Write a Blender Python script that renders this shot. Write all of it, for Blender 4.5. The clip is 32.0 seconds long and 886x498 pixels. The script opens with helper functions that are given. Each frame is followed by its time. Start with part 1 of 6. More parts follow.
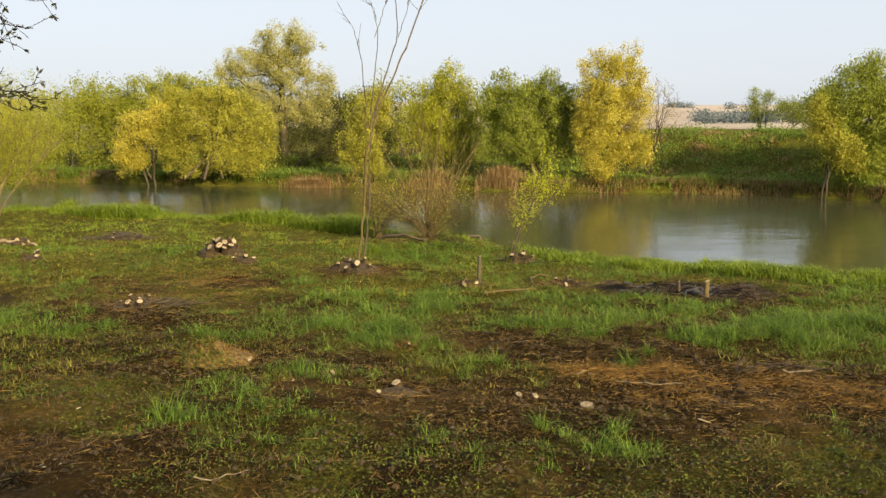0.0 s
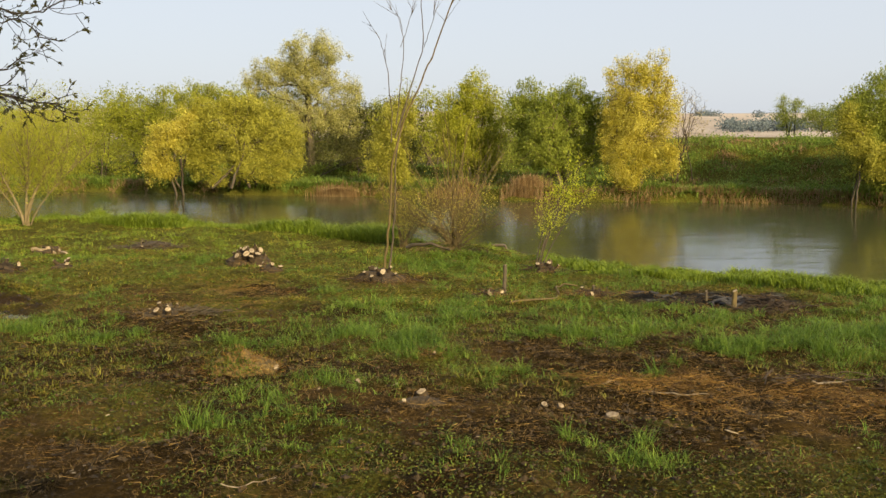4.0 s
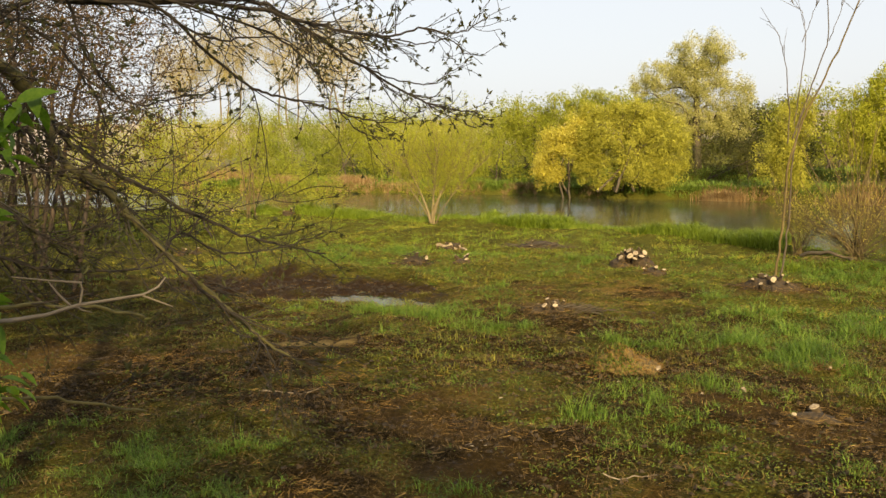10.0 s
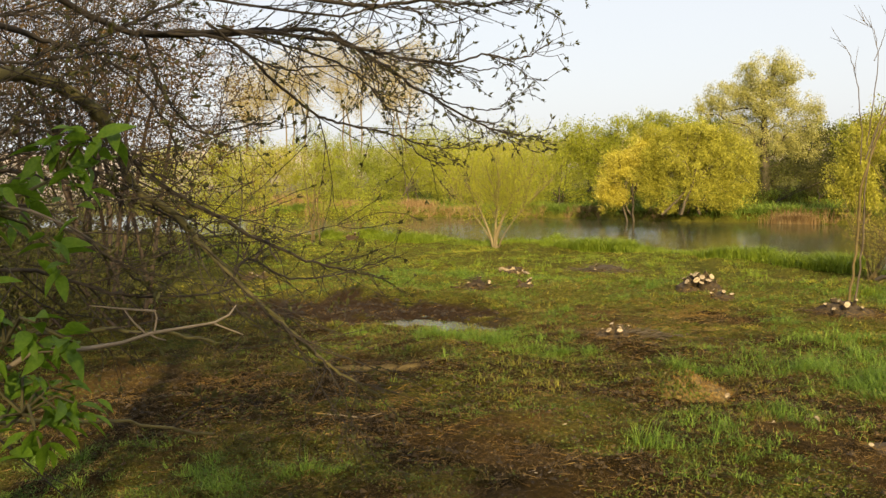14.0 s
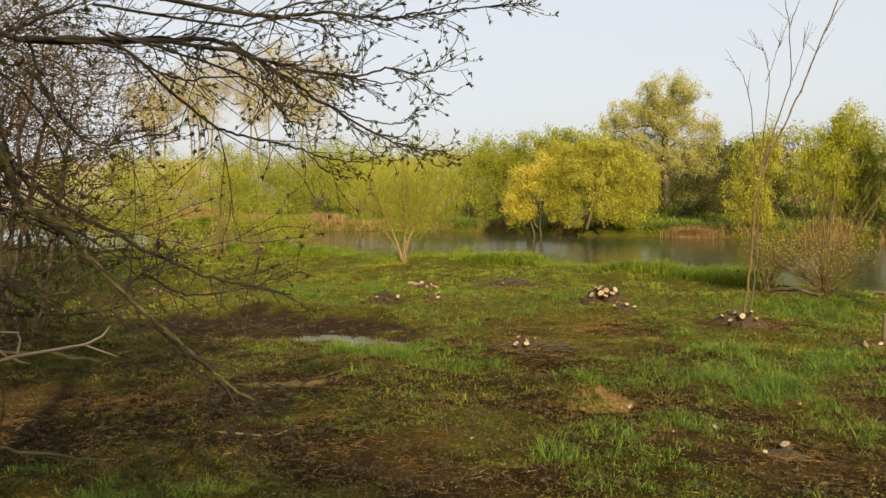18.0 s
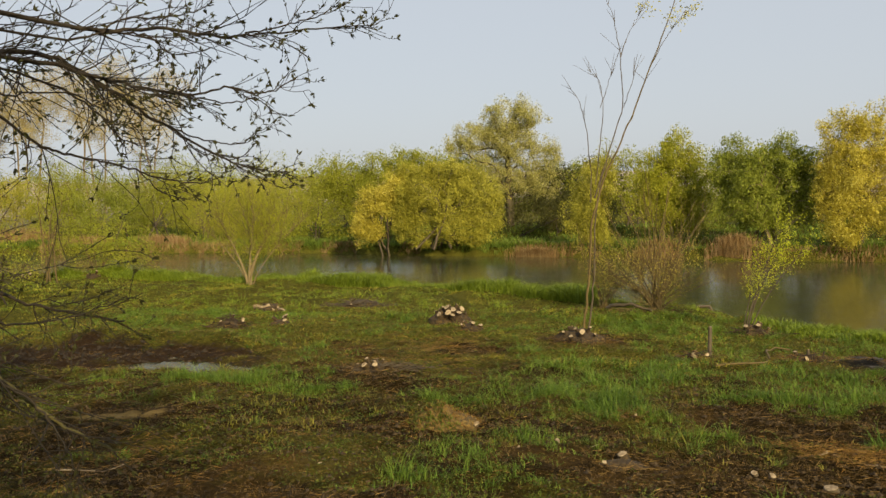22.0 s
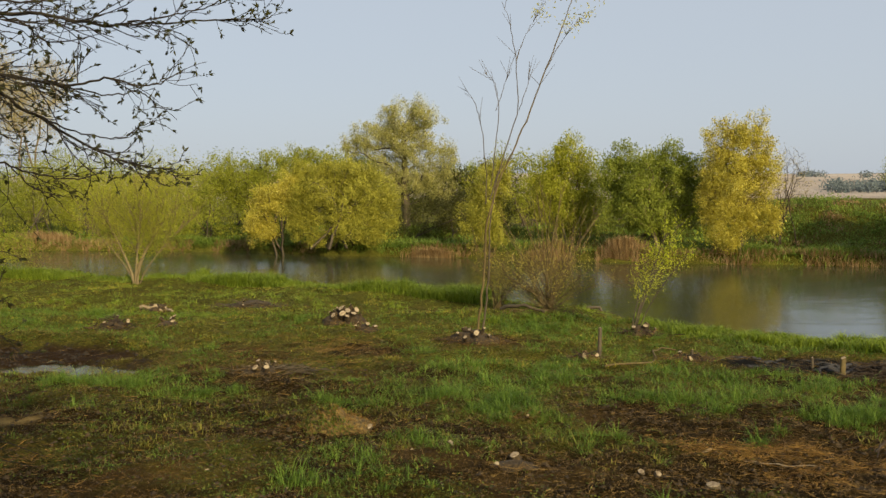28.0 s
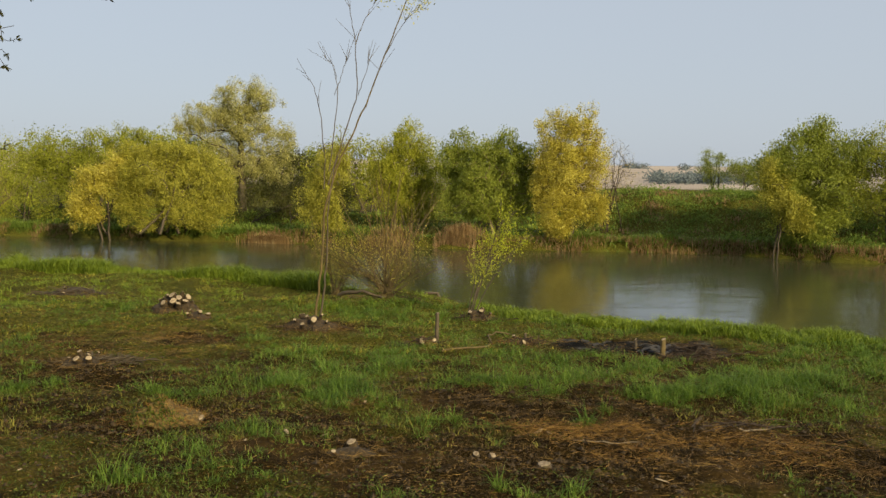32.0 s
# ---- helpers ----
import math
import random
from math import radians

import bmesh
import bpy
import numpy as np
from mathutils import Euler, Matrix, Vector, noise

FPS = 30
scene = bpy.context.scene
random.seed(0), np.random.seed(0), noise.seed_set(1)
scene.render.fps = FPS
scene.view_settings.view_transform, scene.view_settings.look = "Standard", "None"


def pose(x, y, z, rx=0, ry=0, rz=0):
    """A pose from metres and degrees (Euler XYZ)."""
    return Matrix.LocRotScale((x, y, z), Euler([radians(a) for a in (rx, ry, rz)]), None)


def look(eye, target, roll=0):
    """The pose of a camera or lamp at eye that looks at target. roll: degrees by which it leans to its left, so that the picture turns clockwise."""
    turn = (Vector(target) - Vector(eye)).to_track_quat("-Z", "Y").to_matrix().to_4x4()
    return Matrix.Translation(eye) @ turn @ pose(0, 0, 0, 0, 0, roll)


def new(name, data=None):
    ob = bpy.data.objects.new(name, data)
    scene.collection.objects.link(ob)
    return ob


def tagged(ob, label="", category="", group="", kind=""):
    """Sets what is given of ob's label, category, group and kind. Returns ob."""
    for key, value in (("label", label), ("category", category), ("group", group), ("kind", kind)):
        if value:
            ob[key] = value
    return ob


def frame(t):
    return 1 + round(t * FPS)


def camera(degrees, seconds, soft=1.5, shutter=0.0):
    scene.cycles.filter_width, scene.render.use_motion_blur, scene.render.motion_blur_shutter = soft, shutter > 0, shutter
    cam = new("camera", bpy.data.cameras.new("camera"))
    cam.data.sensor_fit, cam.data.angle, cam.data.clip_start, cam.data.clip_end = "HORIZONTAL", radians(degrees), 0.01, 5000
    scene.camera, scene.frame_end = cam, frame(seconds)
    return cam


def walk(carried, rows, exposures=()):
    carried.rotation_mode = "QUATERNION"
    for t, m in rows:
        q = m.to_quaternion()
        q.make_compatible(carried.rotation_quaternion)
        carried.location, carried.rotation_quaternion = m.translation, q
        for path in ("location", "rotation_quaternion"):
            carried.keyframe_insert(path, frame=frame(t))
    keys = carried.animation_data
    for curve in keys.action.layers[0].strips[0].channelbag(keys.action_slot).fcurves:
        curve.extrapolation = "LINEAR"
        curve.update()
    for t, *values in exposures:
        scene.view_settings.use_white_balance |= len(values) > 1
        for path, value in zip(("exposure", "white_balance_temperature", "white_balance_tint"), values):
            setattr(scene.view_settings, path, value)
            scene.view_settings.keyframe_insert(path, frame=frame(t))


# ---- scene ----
cam = camera(52.8, 32.0, soft=1.5)
# seconds, x, y, z, yaw, pitch, roll
ROWS = [
    (0, 0.000, 0.000, 1.700, 0.00, -7.90, 0.01),
    (0.5, 0.001, -0.000, 1.703, 0.27, -7.83, 0.01),
    (1, 0.002, -0.006, 1.702, 0.56, -7.87, -0.05),
    (1.5, -0.006, 0.004, 1.702, 0.80, -7.95, -0.04),
    (2, -0.003, -0.004, 1.704, 1.02, -7.81, -0.22),
    (2.5, -0.000, -0.004, 1.704, 1.14, -7.72, -0.41),
    (4.5, -0.001, -0.012, 1.702, 1.99, -7.18, 0.03),
    (5, 0.002, -0.017, 1.697, 2.70, -7.08, 0.06),
    (5.5, 0.002, -0.029, 1.698, 4.64, -7.08, -0.07),
    (6, -0.001, -0.042, 1.697, 7.65, -7.03, -0.16),
    (6.5, -0.003, -0.055, 1.697, 10.60, -7.02, -0.25),
    (7, -0.006, -0.072, 1.696, 13.33, -7.16, -0.25),
    (7.5, -0.007, -0.089, 1.696, 16.26, -7.36, -0.30),
    (8, 0.006, -0.129, 1.691, 18.45, -7.38, -0.79),
    (8.5, 0.002, -0.129, 1.691, 20.12, -7.28, -0.87),
    (9, -0.002, -0.128, 1.692, 22.00, -7.12, -1.22),
    (9.5, -0.005, -0.131, 1.692, 24.43, -6.87, -1.31),
    (10, -0.013, -0.128, 1.694, 25.92, -6.80, -1.12),
    (10.5, -0.013, -0.135, 1.696, 27.91, -6.58, -1.22),
    (11, -0.015, -0.140, 1.696, 29.95, -6.31, -1.20),
    (11.5, -0.013, -0.138, 1.698, 31.07, -6.21, -1.47),
    (12, -0.014, -0.135, 1.698, 31.19, -5.89, -1.58),
    (12.5, -0.015, -0.132, 1.699, 30.93, -5.64, -1.74),
    (13, -0.017, -0.134, 1.700, 30.57, -5.48, -1.71),
    (13.5, -0.018, -0.133, 1.699, 30.29, -5.28, -1.60),
    (15.5, -0.006, -0.117, 1.699, 28.05, -4.94, -1.64),
    (16, -0.004, -0.120, 1.699, 27.33, -4.77, -1.53),
    (16.5, -0.009, -0.109, 1.700, 26.60, -4.72, -1.65),
    (17, -0.010, -0.105, 1.700, 25.70, -4.67, -1.34),
    (17.5, -0.008, -0.105, 1.700, 24.89, -4.58, -1.17),
    (18, -0.008, -0.101, 1.699, 24.09, -4.43, -1.21),
    (18.5, -0.012, -0.087, 1.699, 23.04, -4.33, -1.21),
    (19, -0.007, -0.095, 1.700, 21.48, -3.81, -1.24),
    (19.5, -0.004, -0.099, 1.699, 20.74, -3.62, -1.22),
    (20, -0.006, -0.093, 1.701, 19.21, -3.69, -1.02),
    (20.5, -0.008, -0.084, 1.701, 18.36, -3.56, -1.10),
    (21, 0.000, -0.097, 1.700, 16.95, -3.37, -1.10),
    (21.5, 0.005, -0.098, 1.699, 15.52, -3.46, -1.32),
    (22, 0.003, -0.088, 1.701, 14.35, -3.30, -1.16),
    (22.5, -0.002, -0.065, 1.703, 13.46, -3.25, -0.90),
    (23, -0.004, -0.061, 1.702, 12.47, -3.23, -0.63),
    (23.5, -0.007, -0.053, 1.703, 11.45, -3.19, -0.52),
    (24, -0.007, -0.055, 1.702, 11.09, -3.09, -0.64),
    (24.5, -0.006, -0.055, 1.703, 10.69, -3.09, -0.62),
    (25, -0.005, -0.053, 1.702, 10.54, -3.26, -0.94),
    (25.5, -0.005, -0.050, 1.702, 10.36, -3.20, -0.71),
    (27.5, -0.001, -0.036, 1.705, 8.44, -3.28, -0.31),
    (28, -0.000, -0.035, 1.706, 7.67, -3.38, -0.27),
    (28.5, 0.000, -0.030, 1.707, 6.70, -3.37, -0.08),
    (29, 0.006, -0.032, 1.709, 5.15, -3.38, -0.02),
    (29.5, 0.004, -0.018, 1.710, 2.29, -3.37, 0.06),
    (30, 0.006, -0.019, 1.712, 0.56, -3.54, 0.30),
    (30.5, 0.004, -0.010, 1.709, -0.83, -3.67, 0.52),
    (31, 0.004, -0.007, 1.706, -1.61, -3.89, 0.63),
    (31.5, 0.002, 0.001, 1.710, -2.21, -4.06, 0.54),
    (32, 0.006, 0.024, 1.695, -2.65, -4.22, 0.68),
]
EXPOSURES = [(0.0, 0.82, 6700, 12), (2.5, 0.76, 6700, 12), (5.0, 0.65, 6700, 12), (6.5, 0.68, 6900, 12), (9.0, 0.88, 7100, 13), (13.0, 0.92, 7100, 13), (18.0, 0.72, 7000, 13),
             (20.0, 0.54, 6900, 12), (23.0, 0.33, 6700, 11), (32.0, 0.26, 6400, 10)]
walk(cam, [(t, pose(x, y, z, 90 + pitch, 0, yaw) @ pose(0, 0, 0, 0, 0, roll)) for t, x, y, z, yaw, pitch, roll in ROWS], EXPOSURES)

# ---- light: low warm morning sun behind the camera, thin hazy sky ----
SUN_EL, SUN_AZ = radians(24), math.atan2(0.60, -0.80)
to_sun = Vector((math.sin(SUN_AZ) * math.cos(SUN_EL), math.cos(SUN_AZ) * math.cos(SUN_EL), math.sin(SUN_EL)))
world = bpy.data.worlds.new("sky")
scene.world = world
world.use_nodes = True
wn, wl = world.node_tree.nodes, world.node_tree.links
sky = wn.new("ShaderNodeTexSky")
sky.sky_type, sky.sun_disc = "NISHITA", False
sky.sun_elevation, sky.sun_rotation = SUN_EL, SUN_AZ
sky.air_density, sky.dust_density, sky.ozone_density = 1.0, 2.5, 1.5
# a thin even veil of morning haze over the clear sky
veil = wn.new("ShaderNodeMix")
veil.data_type = "RGBA"
veil.inputs[0].default_value = 0.78
veil.inputs[7].default_value = (5.5, 6.0, 6.6, 1)
wl.new(sky.outputs["Color"], veil.inputs[6])
wl.new(veil.outputs[2], wn["Background"].inputs["Color"])
wn["Background"].inputs["Strength"].default_value = 0.088
sun = new("sun", bpy.data.lights.new("sun", "SUN"))
sun.data.energy, sun.data.angle, sun.data.color = 5.0, radians(0.9), (1.0, 0.84, 0.50)
sun.matrix_world = look((0, 0, 30), Vector((0, 0, 30)) - to_sun)

# ---- materials ----


def mat(name):
    m = bpy.data.materials.new(name)
    m.use_nodes = True
    return m, m.node_tree.nodes, m.node_tree.links, m.node_tree.nodes["Principled BSDF"]


def ramp(nodes, stops):
    r = nodes.new("ShaderNodeValToRGB").color_ramp
    while len(r.elements) < len(stops):
        r.elements.new(0.5)
    for e, (p, c) in zip(r.elements, stops):
        e.position, e.color = p, (*c, 1)
    return nodes[-1]


def noise_tex(nodes, links, scale, detail=4.0, coord="Object", rough=0.55):
    n, c = nodes.new("ShaderNodeTexNoise"), nodes.new("ShaderNodeTexCoord")
    n.inputs["Scale"].default_value, n.inputs["Detail"].default_value, n.inputs["Roughness"].default_value = scale, detail, rough
    links.new(c.outputs[coord], n.inputs["Vector"])
    return n


def mixc(nodes, links, fac, a, b, mode="MIX"):
    x = nodes.new("ShaderNodeMix")
    x.data_type, x.blend_type = "RGBA", mode
    for sock, v in ((x.inputs[0], fac), (x.inputs[6], a), (x.inputs[7], b)):
        if hasattr(v, "links"):
            links.new(v, sock)
        else:
            sock.default_value = v if isinstance(v, float) else (*v, 1)
    return x.outputs[2]


def bump(nodes, links, height, strength, dist, bsdf):
    b = nodes.new("ShaderNodeBump")
    b.inputs["Strength"].default_value, b.inputs["Distance"].default_value = strength, dist
    links.new(height, b.inputs["Height"])
    links.new(b.outputs[0], bsdf.inputs["Normal"])


def leaf_mat(name, dark, mid, light, through_light=0.35, clump=0.9, gloss=0.25):
    """Leaves: each its own tint, with larger drifts through the crown, some light passing through."""
    m, n, l, p = mat(name)
    g = n.new("ShaderNodeNewGeometry")
    r = ramp(n, [(0.0, dark), (0.5, mid), (1.0, light)])
    big = noise_tex(n, l, clump, 2.0)
    add = n.new("ShaderNodeMath")
    add.operation = "MULTIPLY_ADD"
    add.inputs[1].default_value, add.inputs[2].default_value = 0.55, -0.05
    l.new(g.outputs["Random Per Island"], add.inputs[0])
    s = n.new("ShaderNodeMath")
    s.operation = "MULTIPLY_ADD"
    s.inputs[1].default_value = 0.55
    l.new(big.outputs["Fac"], s.inputs[0])
    l.new(add.outputs[0], s.inputs[2])
    l.new(s.outputs[0], r.inputs[0])
    p.inputs["Roughness"].default_value = 0.72 - 0.5 * gloss
    p.inputs["Specular IOR Level"].default_value = gloss
    l.new(r.outputs[0], p.inputs["Base Color"])
    t = n.new("ShaderNodeBsdfTranslucent")
    l.new(r.outputs[0], t.inputs["Color"])
    x = n.new("ShaderNodeMixShader")
    x.inputs[0].default_value = through_light
    l.new(p.outputs[0], x.inputs[1])
    l.new(t.outputs[0], x.inputs[2])
    l.new(x.outputs[0], n["Material Output"].inputs["Surface"])
    return m


def bark_mat(name, a, b, scale=14.0, rough=0.85):
    m, n, l, p = mat(name)
    f = noise_tex(n, l, scale, 5.0)
    big = noise_tex(n, l, scale * 0.15, 2.0)
    r = ramp(n, [(0.3, a), (0.7, b)])
    l.new(f.outputs["Fac"], r.inputs[0])
    c = mixc(n, l, big.outputs["Fac"], r.outputs[0], tuple(v * 0.6 for v in a))
    l.new(c, p.inputs["Base Color"])
    p.inputs["Roughness"].default_value = rough
    bump(n, l, f.outputs["Fac"], 0.5, 0.01, p)
    return m


def plain_mat(name, a, b, scale, rough=0.8, bumps=0.4, depth=0.004):
    m, n, l, p = mat(name)
    f = noise_tex(n, l, scale, 5.0)
    r = ramp(n, [(0.35, a), (0.65, b)])
    l.new(f.outputs["Fac"], r.inputs[0])
    l.new(r.outputs[0], p.inputs["Base Color"])
    p.inputs["Roughness"].default_value = rough
    bump(n, l, f.outputs["Fac"], bumps, depth, p)
    return m


def ground_mat():
    """Damp soil with straw and leaf litter; turf where the grass grows; black mud round the pool; ash at the old fire."""
    m, n, l, p = mat("riverside_ground")
    def attr(k):
        a = n.new("ShaderNodeAttribute")
        a.attribute_name = k
        return a.outputs["Fac"]
    fine, mid, big = noise_tex(n, l, 30, 8.0, rough=0.8), noise_tex(n, l, 5.0, 5.0), noise_tex(n, l, 0.7, 4.0)
    # dark stops pushed down to hold the shade between grass blades
    soil = ramp(n, [(0.40, (0.006, 0.004, 0.0012)), (0.53, (0.032, 0.020, 0.005)), (0.66, (0.14, 0.088, 0.024))])
    l.new(fine.outputs["Fac"], soil.inputs[0])
    crumb = noise_tex(n, l, 95, 6.0, rough=0.75)
    crumbs = ramp(n, [(0.44, (0.005, 0.0034, 0.001)), (0.53, (0.030, 0.019, 0.0048)), (0.64, (0.15, 0.095, 0.026))])
    l.new(crumb.outputs["Fac"], crumbs.inputs[0])
    soil2 = mixc(n, l, mid.outputs["Fac"], soil.outputs[0], crumbs.outputs[0])
    straw = ramp(n, [(0.52, (0, 0, 0)), (0.66, (1, 1, 1))])
    l.new(big.outputs["Fac"], straw.inputs[0])
    soil3 = mixc(n, l, straw.outputs[0], soil2, mixc(n, l, fine.outputs["Fac"], (0.018, 0.010, 0.003), (0.20, 0.12, 0.036)))
    turf = ramp(n, [(0.38, (0.014, 0.016, 0.0024)), (0.52, (0.100, 0.098, 0.013)), (0.66, (0.24, 0.215, 0.035))])
    l.new(fine.outputs["Fac"], turf.inputs[0])
    c = mixc(n, l, attr("turf"), soil3, turf.outputs[0])
    c = mixc(n, l, attr("mud"), c, mixc(n, l, fine.outputs["Fac"], (0.003, 0.002, 0.001), (0.07, 0.038, 0.015)))
    c = mixc(n, l, attr("sand"), c, mixc(n, l, fine.outputs["Fac"], (0.20, 0.125, 0.035), (0.50, 0.36, 0.14)))
    ashes = ramp(n, [(0.46, (0.012, 0.011, 0.010)), (0.60, (0.05, 0.046, 0.043)), (0.68, (0.22, 0.21, 0.20))])
    l.new(mid.outputs["Fac"], ashes.inputs[0])
    c = mixc(n, l, attr("ash"), c, ashes.outputs[0])
    # pinkish-tan fields, paled to include the haze of distance
    far = ramp(n, [(0.4, (0.34, 0.28, 0.23)), (0.6, (0.43, 0.36, 0.30))])
    field = noise_tex(n, l, 0.02, 3.0)
    l.new(field.outputs["Fac"], far.inputs[0])
    c = mixc(n, l, attr("field"), c, far.outputs[0])
    l.new(c, p.inputs["Base Color"])
    rr = n.new("ShaderNodeMapRange")
    rr.inputs[3].default_value, rr.inputs[4].default_value = 0.92, 0.72
    l.new(attr("mud"), rr.inputs[0])
    l.new(rr.outputs[0], p.inputs["Roughness"])
    p.inputs["Specular IOR Level"].default_value = 0.06
    bump(n, l, fine.outputs["Fac"], 1.0, 0.07, p)
    return m


def water_mat():
    m, n, l, p = mat("river_water")
    c, mp = n.new("ShaderNodeTexCoord"), n.new("ShaderNodeMapping")
    mp.inputs["Scale"].default_value = (0.6, 2.6, 1)
    l.new(c.outputs["Object"], mp.inputs["Vector"])
    a, b = n.new("ShaderNodeTexNoise"), n.new("ShaderNodeTexNoise")
    a.inputs["Scale"].default_value, a.inputs["Detail"].default_value = 1.2, 3.0
    b.inputs["Scale"].default_value, b.inputs["Detail"].default_value = 0.16, 2.0
    l.new(mp.outputs[0], a.inputs["Vector"])
    l.new(c.outputs["Object"], b.inputs["Vector"])
    r = ramp(n, [(0.42, (0.3, 0.3, 0.3)), (0.68, (1, 1, 1))])
    l.new(b.outputs["Fac"], r.inputs[0])
    mul = n.new("ShaderNodeMath")
    mul.operation = "MULTIPLY"
    l.new(a.outputs["Fac"], mul.inputs[0])
    l.new(r.outputs[0], mul.inputs[1])
    # patches of fine wind ripple and eddies
    f, patch = n.new("ShaderNodeTexNoise"), n.new("ShaderNodeTexNoise")
    f.inputs["Scale"].default_value, f.inputs["Detail"].default_value = 6.5, 3.0
    patch.inputs["Scale"].default_value, patch.inputs["Detail"].default_value, patch.inputs["Distortion"].default_value = 0.5, 4.0, 1.0
    l.new(mp.outputs[0], f.inputs["Vector"])
    l.new(mp.outputs[0], patch.inputs["Vector"])
    gust = ramp(n, [(0.5, (0.0, 0.0, 0.0)), (0.7, (0.45, 0.45, 0.45))])
    l.new(patch.outputs["Fac"], gust.inputs[0])
    total = n.new("ShaderNodeMath")
    total.operation = "MULTIPLY_ADD"
    l.new(f.outputs["Fac"], total.inputs[0])
    l.new(gust.outputs[0], total.inputs[1])
    l.new(mul.outputs[0], total.inputs[2])
    p.inputs["Base Color"].default_value = (0.048, 0.051, 0.024, 1)
    p.inputs["Roughness"].default_value = 0.11
    p.inputs["IOR"].default_value = 1.33
    bump(n, l, total.outputs[0], 0.3, 0.036, p)
    return m


GROUND, WATER = ground_mat(), water_mat()
L_YELLOW = leaf_mat("yellow_willow_leaves", (0.12, 0.115, 0.014), (0.35, 0.335, 0.04), (0.6, 0.55, 0.1))
L_GOLD = leaf_mat("golden_willow_leaves", (0.2, 0.17, 0.016), (0.5, 0.43, 0.05), (0.74, 0.66, 0.18))
L_LIME = leaf_mat("lime_willow_leaves", (0.14, 0.15, 0.012), (0.33, 0.34, 0.026), (0.54, 0.53, 0.06))
L_OLIVE = leaf_mat("olive_willow_leaves", (0.10, 0.115, 0.011), (0.265, 0.285, 0.027), (0.48, 0.48, 0.06))
L_GREEN = leaf_mat("green_willow_leaves", (0.078, 0.1, 0.013), (0.225, 0.262, 0.032), (0.44, 0.46, 0.065))
L_PALE = leaf_mat("pale_catkin_leaves", (0.17, 0.16, 0.04), (0.4, 0.38, 0.11), (0.62, 0.58, 0.24))
L_RUST = leaf_mat("rusty_budding_leaves", (0.03, 0.018, 0.006), (0.1, 0.058, 0.016), (0.24, 0.145, 0.04))
L_FRESH = leaf_mat("fresh_spring_leaves", (0.026, 0.062, 0.004), (0.08, 0.155, 0.010), (0.19, 0.29, 0.025), 0.4, 9.0)
L_BRIGHT = leaf_mat("bright_shrub_leaves", (0.27, 0.3, 0.01), (0.47, 0.51, 0.025), (0.63, 0.65, 0.06))
L_BUD = leaf_mat("opening_bud_leaves", (0.02, 0.02, 0.006), (0.05, 0.05, 0.013), (0.10, 0.10, 0.026), 0.3, 8.0)
# low leaf tones hold the shadow inside and below the growth
L_DARK = leaf_mat("shade_toned_undergrowth_leaves", (0.028, 0.032, 0.01), (0.075, 0.078, 0.018), (0.15, 0.14, 0.03))
G_RUST = leaf_mat("orange_brown_straw", (0.03, 0.014, 0.003), (0.16, 0.084, 0.017), (0.42, 0.255, 0.062), 0.1, 4.0)
G_LUSH = leaf_mat("lush_grass_blades", (0.026, 0.05, 0.007), (0.105, 0.18, 0.022), (0.30, 0.40, 0.06), 0.35, 1.2, 0.2)
# distance haze is mixed into these blue-grey leaf colours
L_HAZE = leaf_mat("haze_tinted_leaves", (0.10, 0.125, 0.13), (0.14, 0.17, 0.175), (0.19, 0.215, 0.21), 0.2, 0.05)
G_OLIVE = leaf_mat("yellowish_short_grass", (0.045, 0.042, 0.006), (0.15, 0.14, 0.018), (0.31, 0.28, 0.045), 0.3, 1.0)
# lighter copy of the short grass above, its colour toned as sunlit
G_SUNLIT = leaf_mat("sunlit_meadow_grass", (0.10, 0.092, 0.010), (0.28, 0.25, 0.026), (0.5, 0.43, 0.065), 0.3, 1.0)
# brighter green, with the sun on bank and meadow put into the colour
G_LIP = leaf_mat("sunlit_bank_grass", (0.062, 0.09, 0.008), (0.175, 0.24, 0.02), (0.37, 0.43, 0.05), 0.35, 1.2)
L_TAN = leaf_mat("tan_budding_leaves", (0.19, 0.145, 0.05), (0.38, 0.31, 0.12), (0.58, 0.5, 0.24))
G_HERB = leaf_mat("nettle_bank_leaves", (0.05, 0.085, 0.012), (0.15, 0.22, 0.030), (0.29, 0.36, 0.055), 0.3, 0.8)
G_DRY = leaf_mat("dry_reed_blades", (0.14, 0.08, 0.03), (0.30, 0.19, 0.08), (0.48, 0.36, 0.19), 0.25, 2.0)
G_STRAW = leaf_mat("straw_litter", (0.03, 0.017, 0.004), (0.13, 0.074, 0.017), (0.36, 0.24, 0.07), 0.1, 1.5)
BARK = bark_mat("grey_brown_bark", (0.055, 0.040, 0.024), (0.16, 0.12, 0.07))
BARK_DARK = bark_mat("dark_twig_bark", (0.015, 0.010, 0.005), (0.05, 0.034, 0.016), 30)
BARK_MOSS = bark_mat("mossy_bark", (0.045, 0.038, 0.010), (0.14, 0.118, 0.026), 30)
BARK_YELLOW = bark_mat("yellowish_willow_bark", (0.085, 0.058, 0.018), (0.21, 0.15, 0.048), 18)
BARK_PALE = bark_mat("pale_willow_bark", (0.15, 0.11, 0.05), (0.32, 0.25, 0.12), 18)
BARK_RED = bark_mat("reddish_twig_bark", (0.032, 0.020, 0.011), (0.085, 0.052, 0.028), 18)
L_MOSS = leaf_mat("low_herb_leaves", (0.010, 0.015, 0.002), (0.058, 0.076, 0.009), (0.19, 0.21, 0.03), 0.25, 1.6)
CUT = plain_mat("fresh_cut_wood", (0.17, 0.115, 0.06), (0.38, 0.30, 0.19), 45, 0.75)
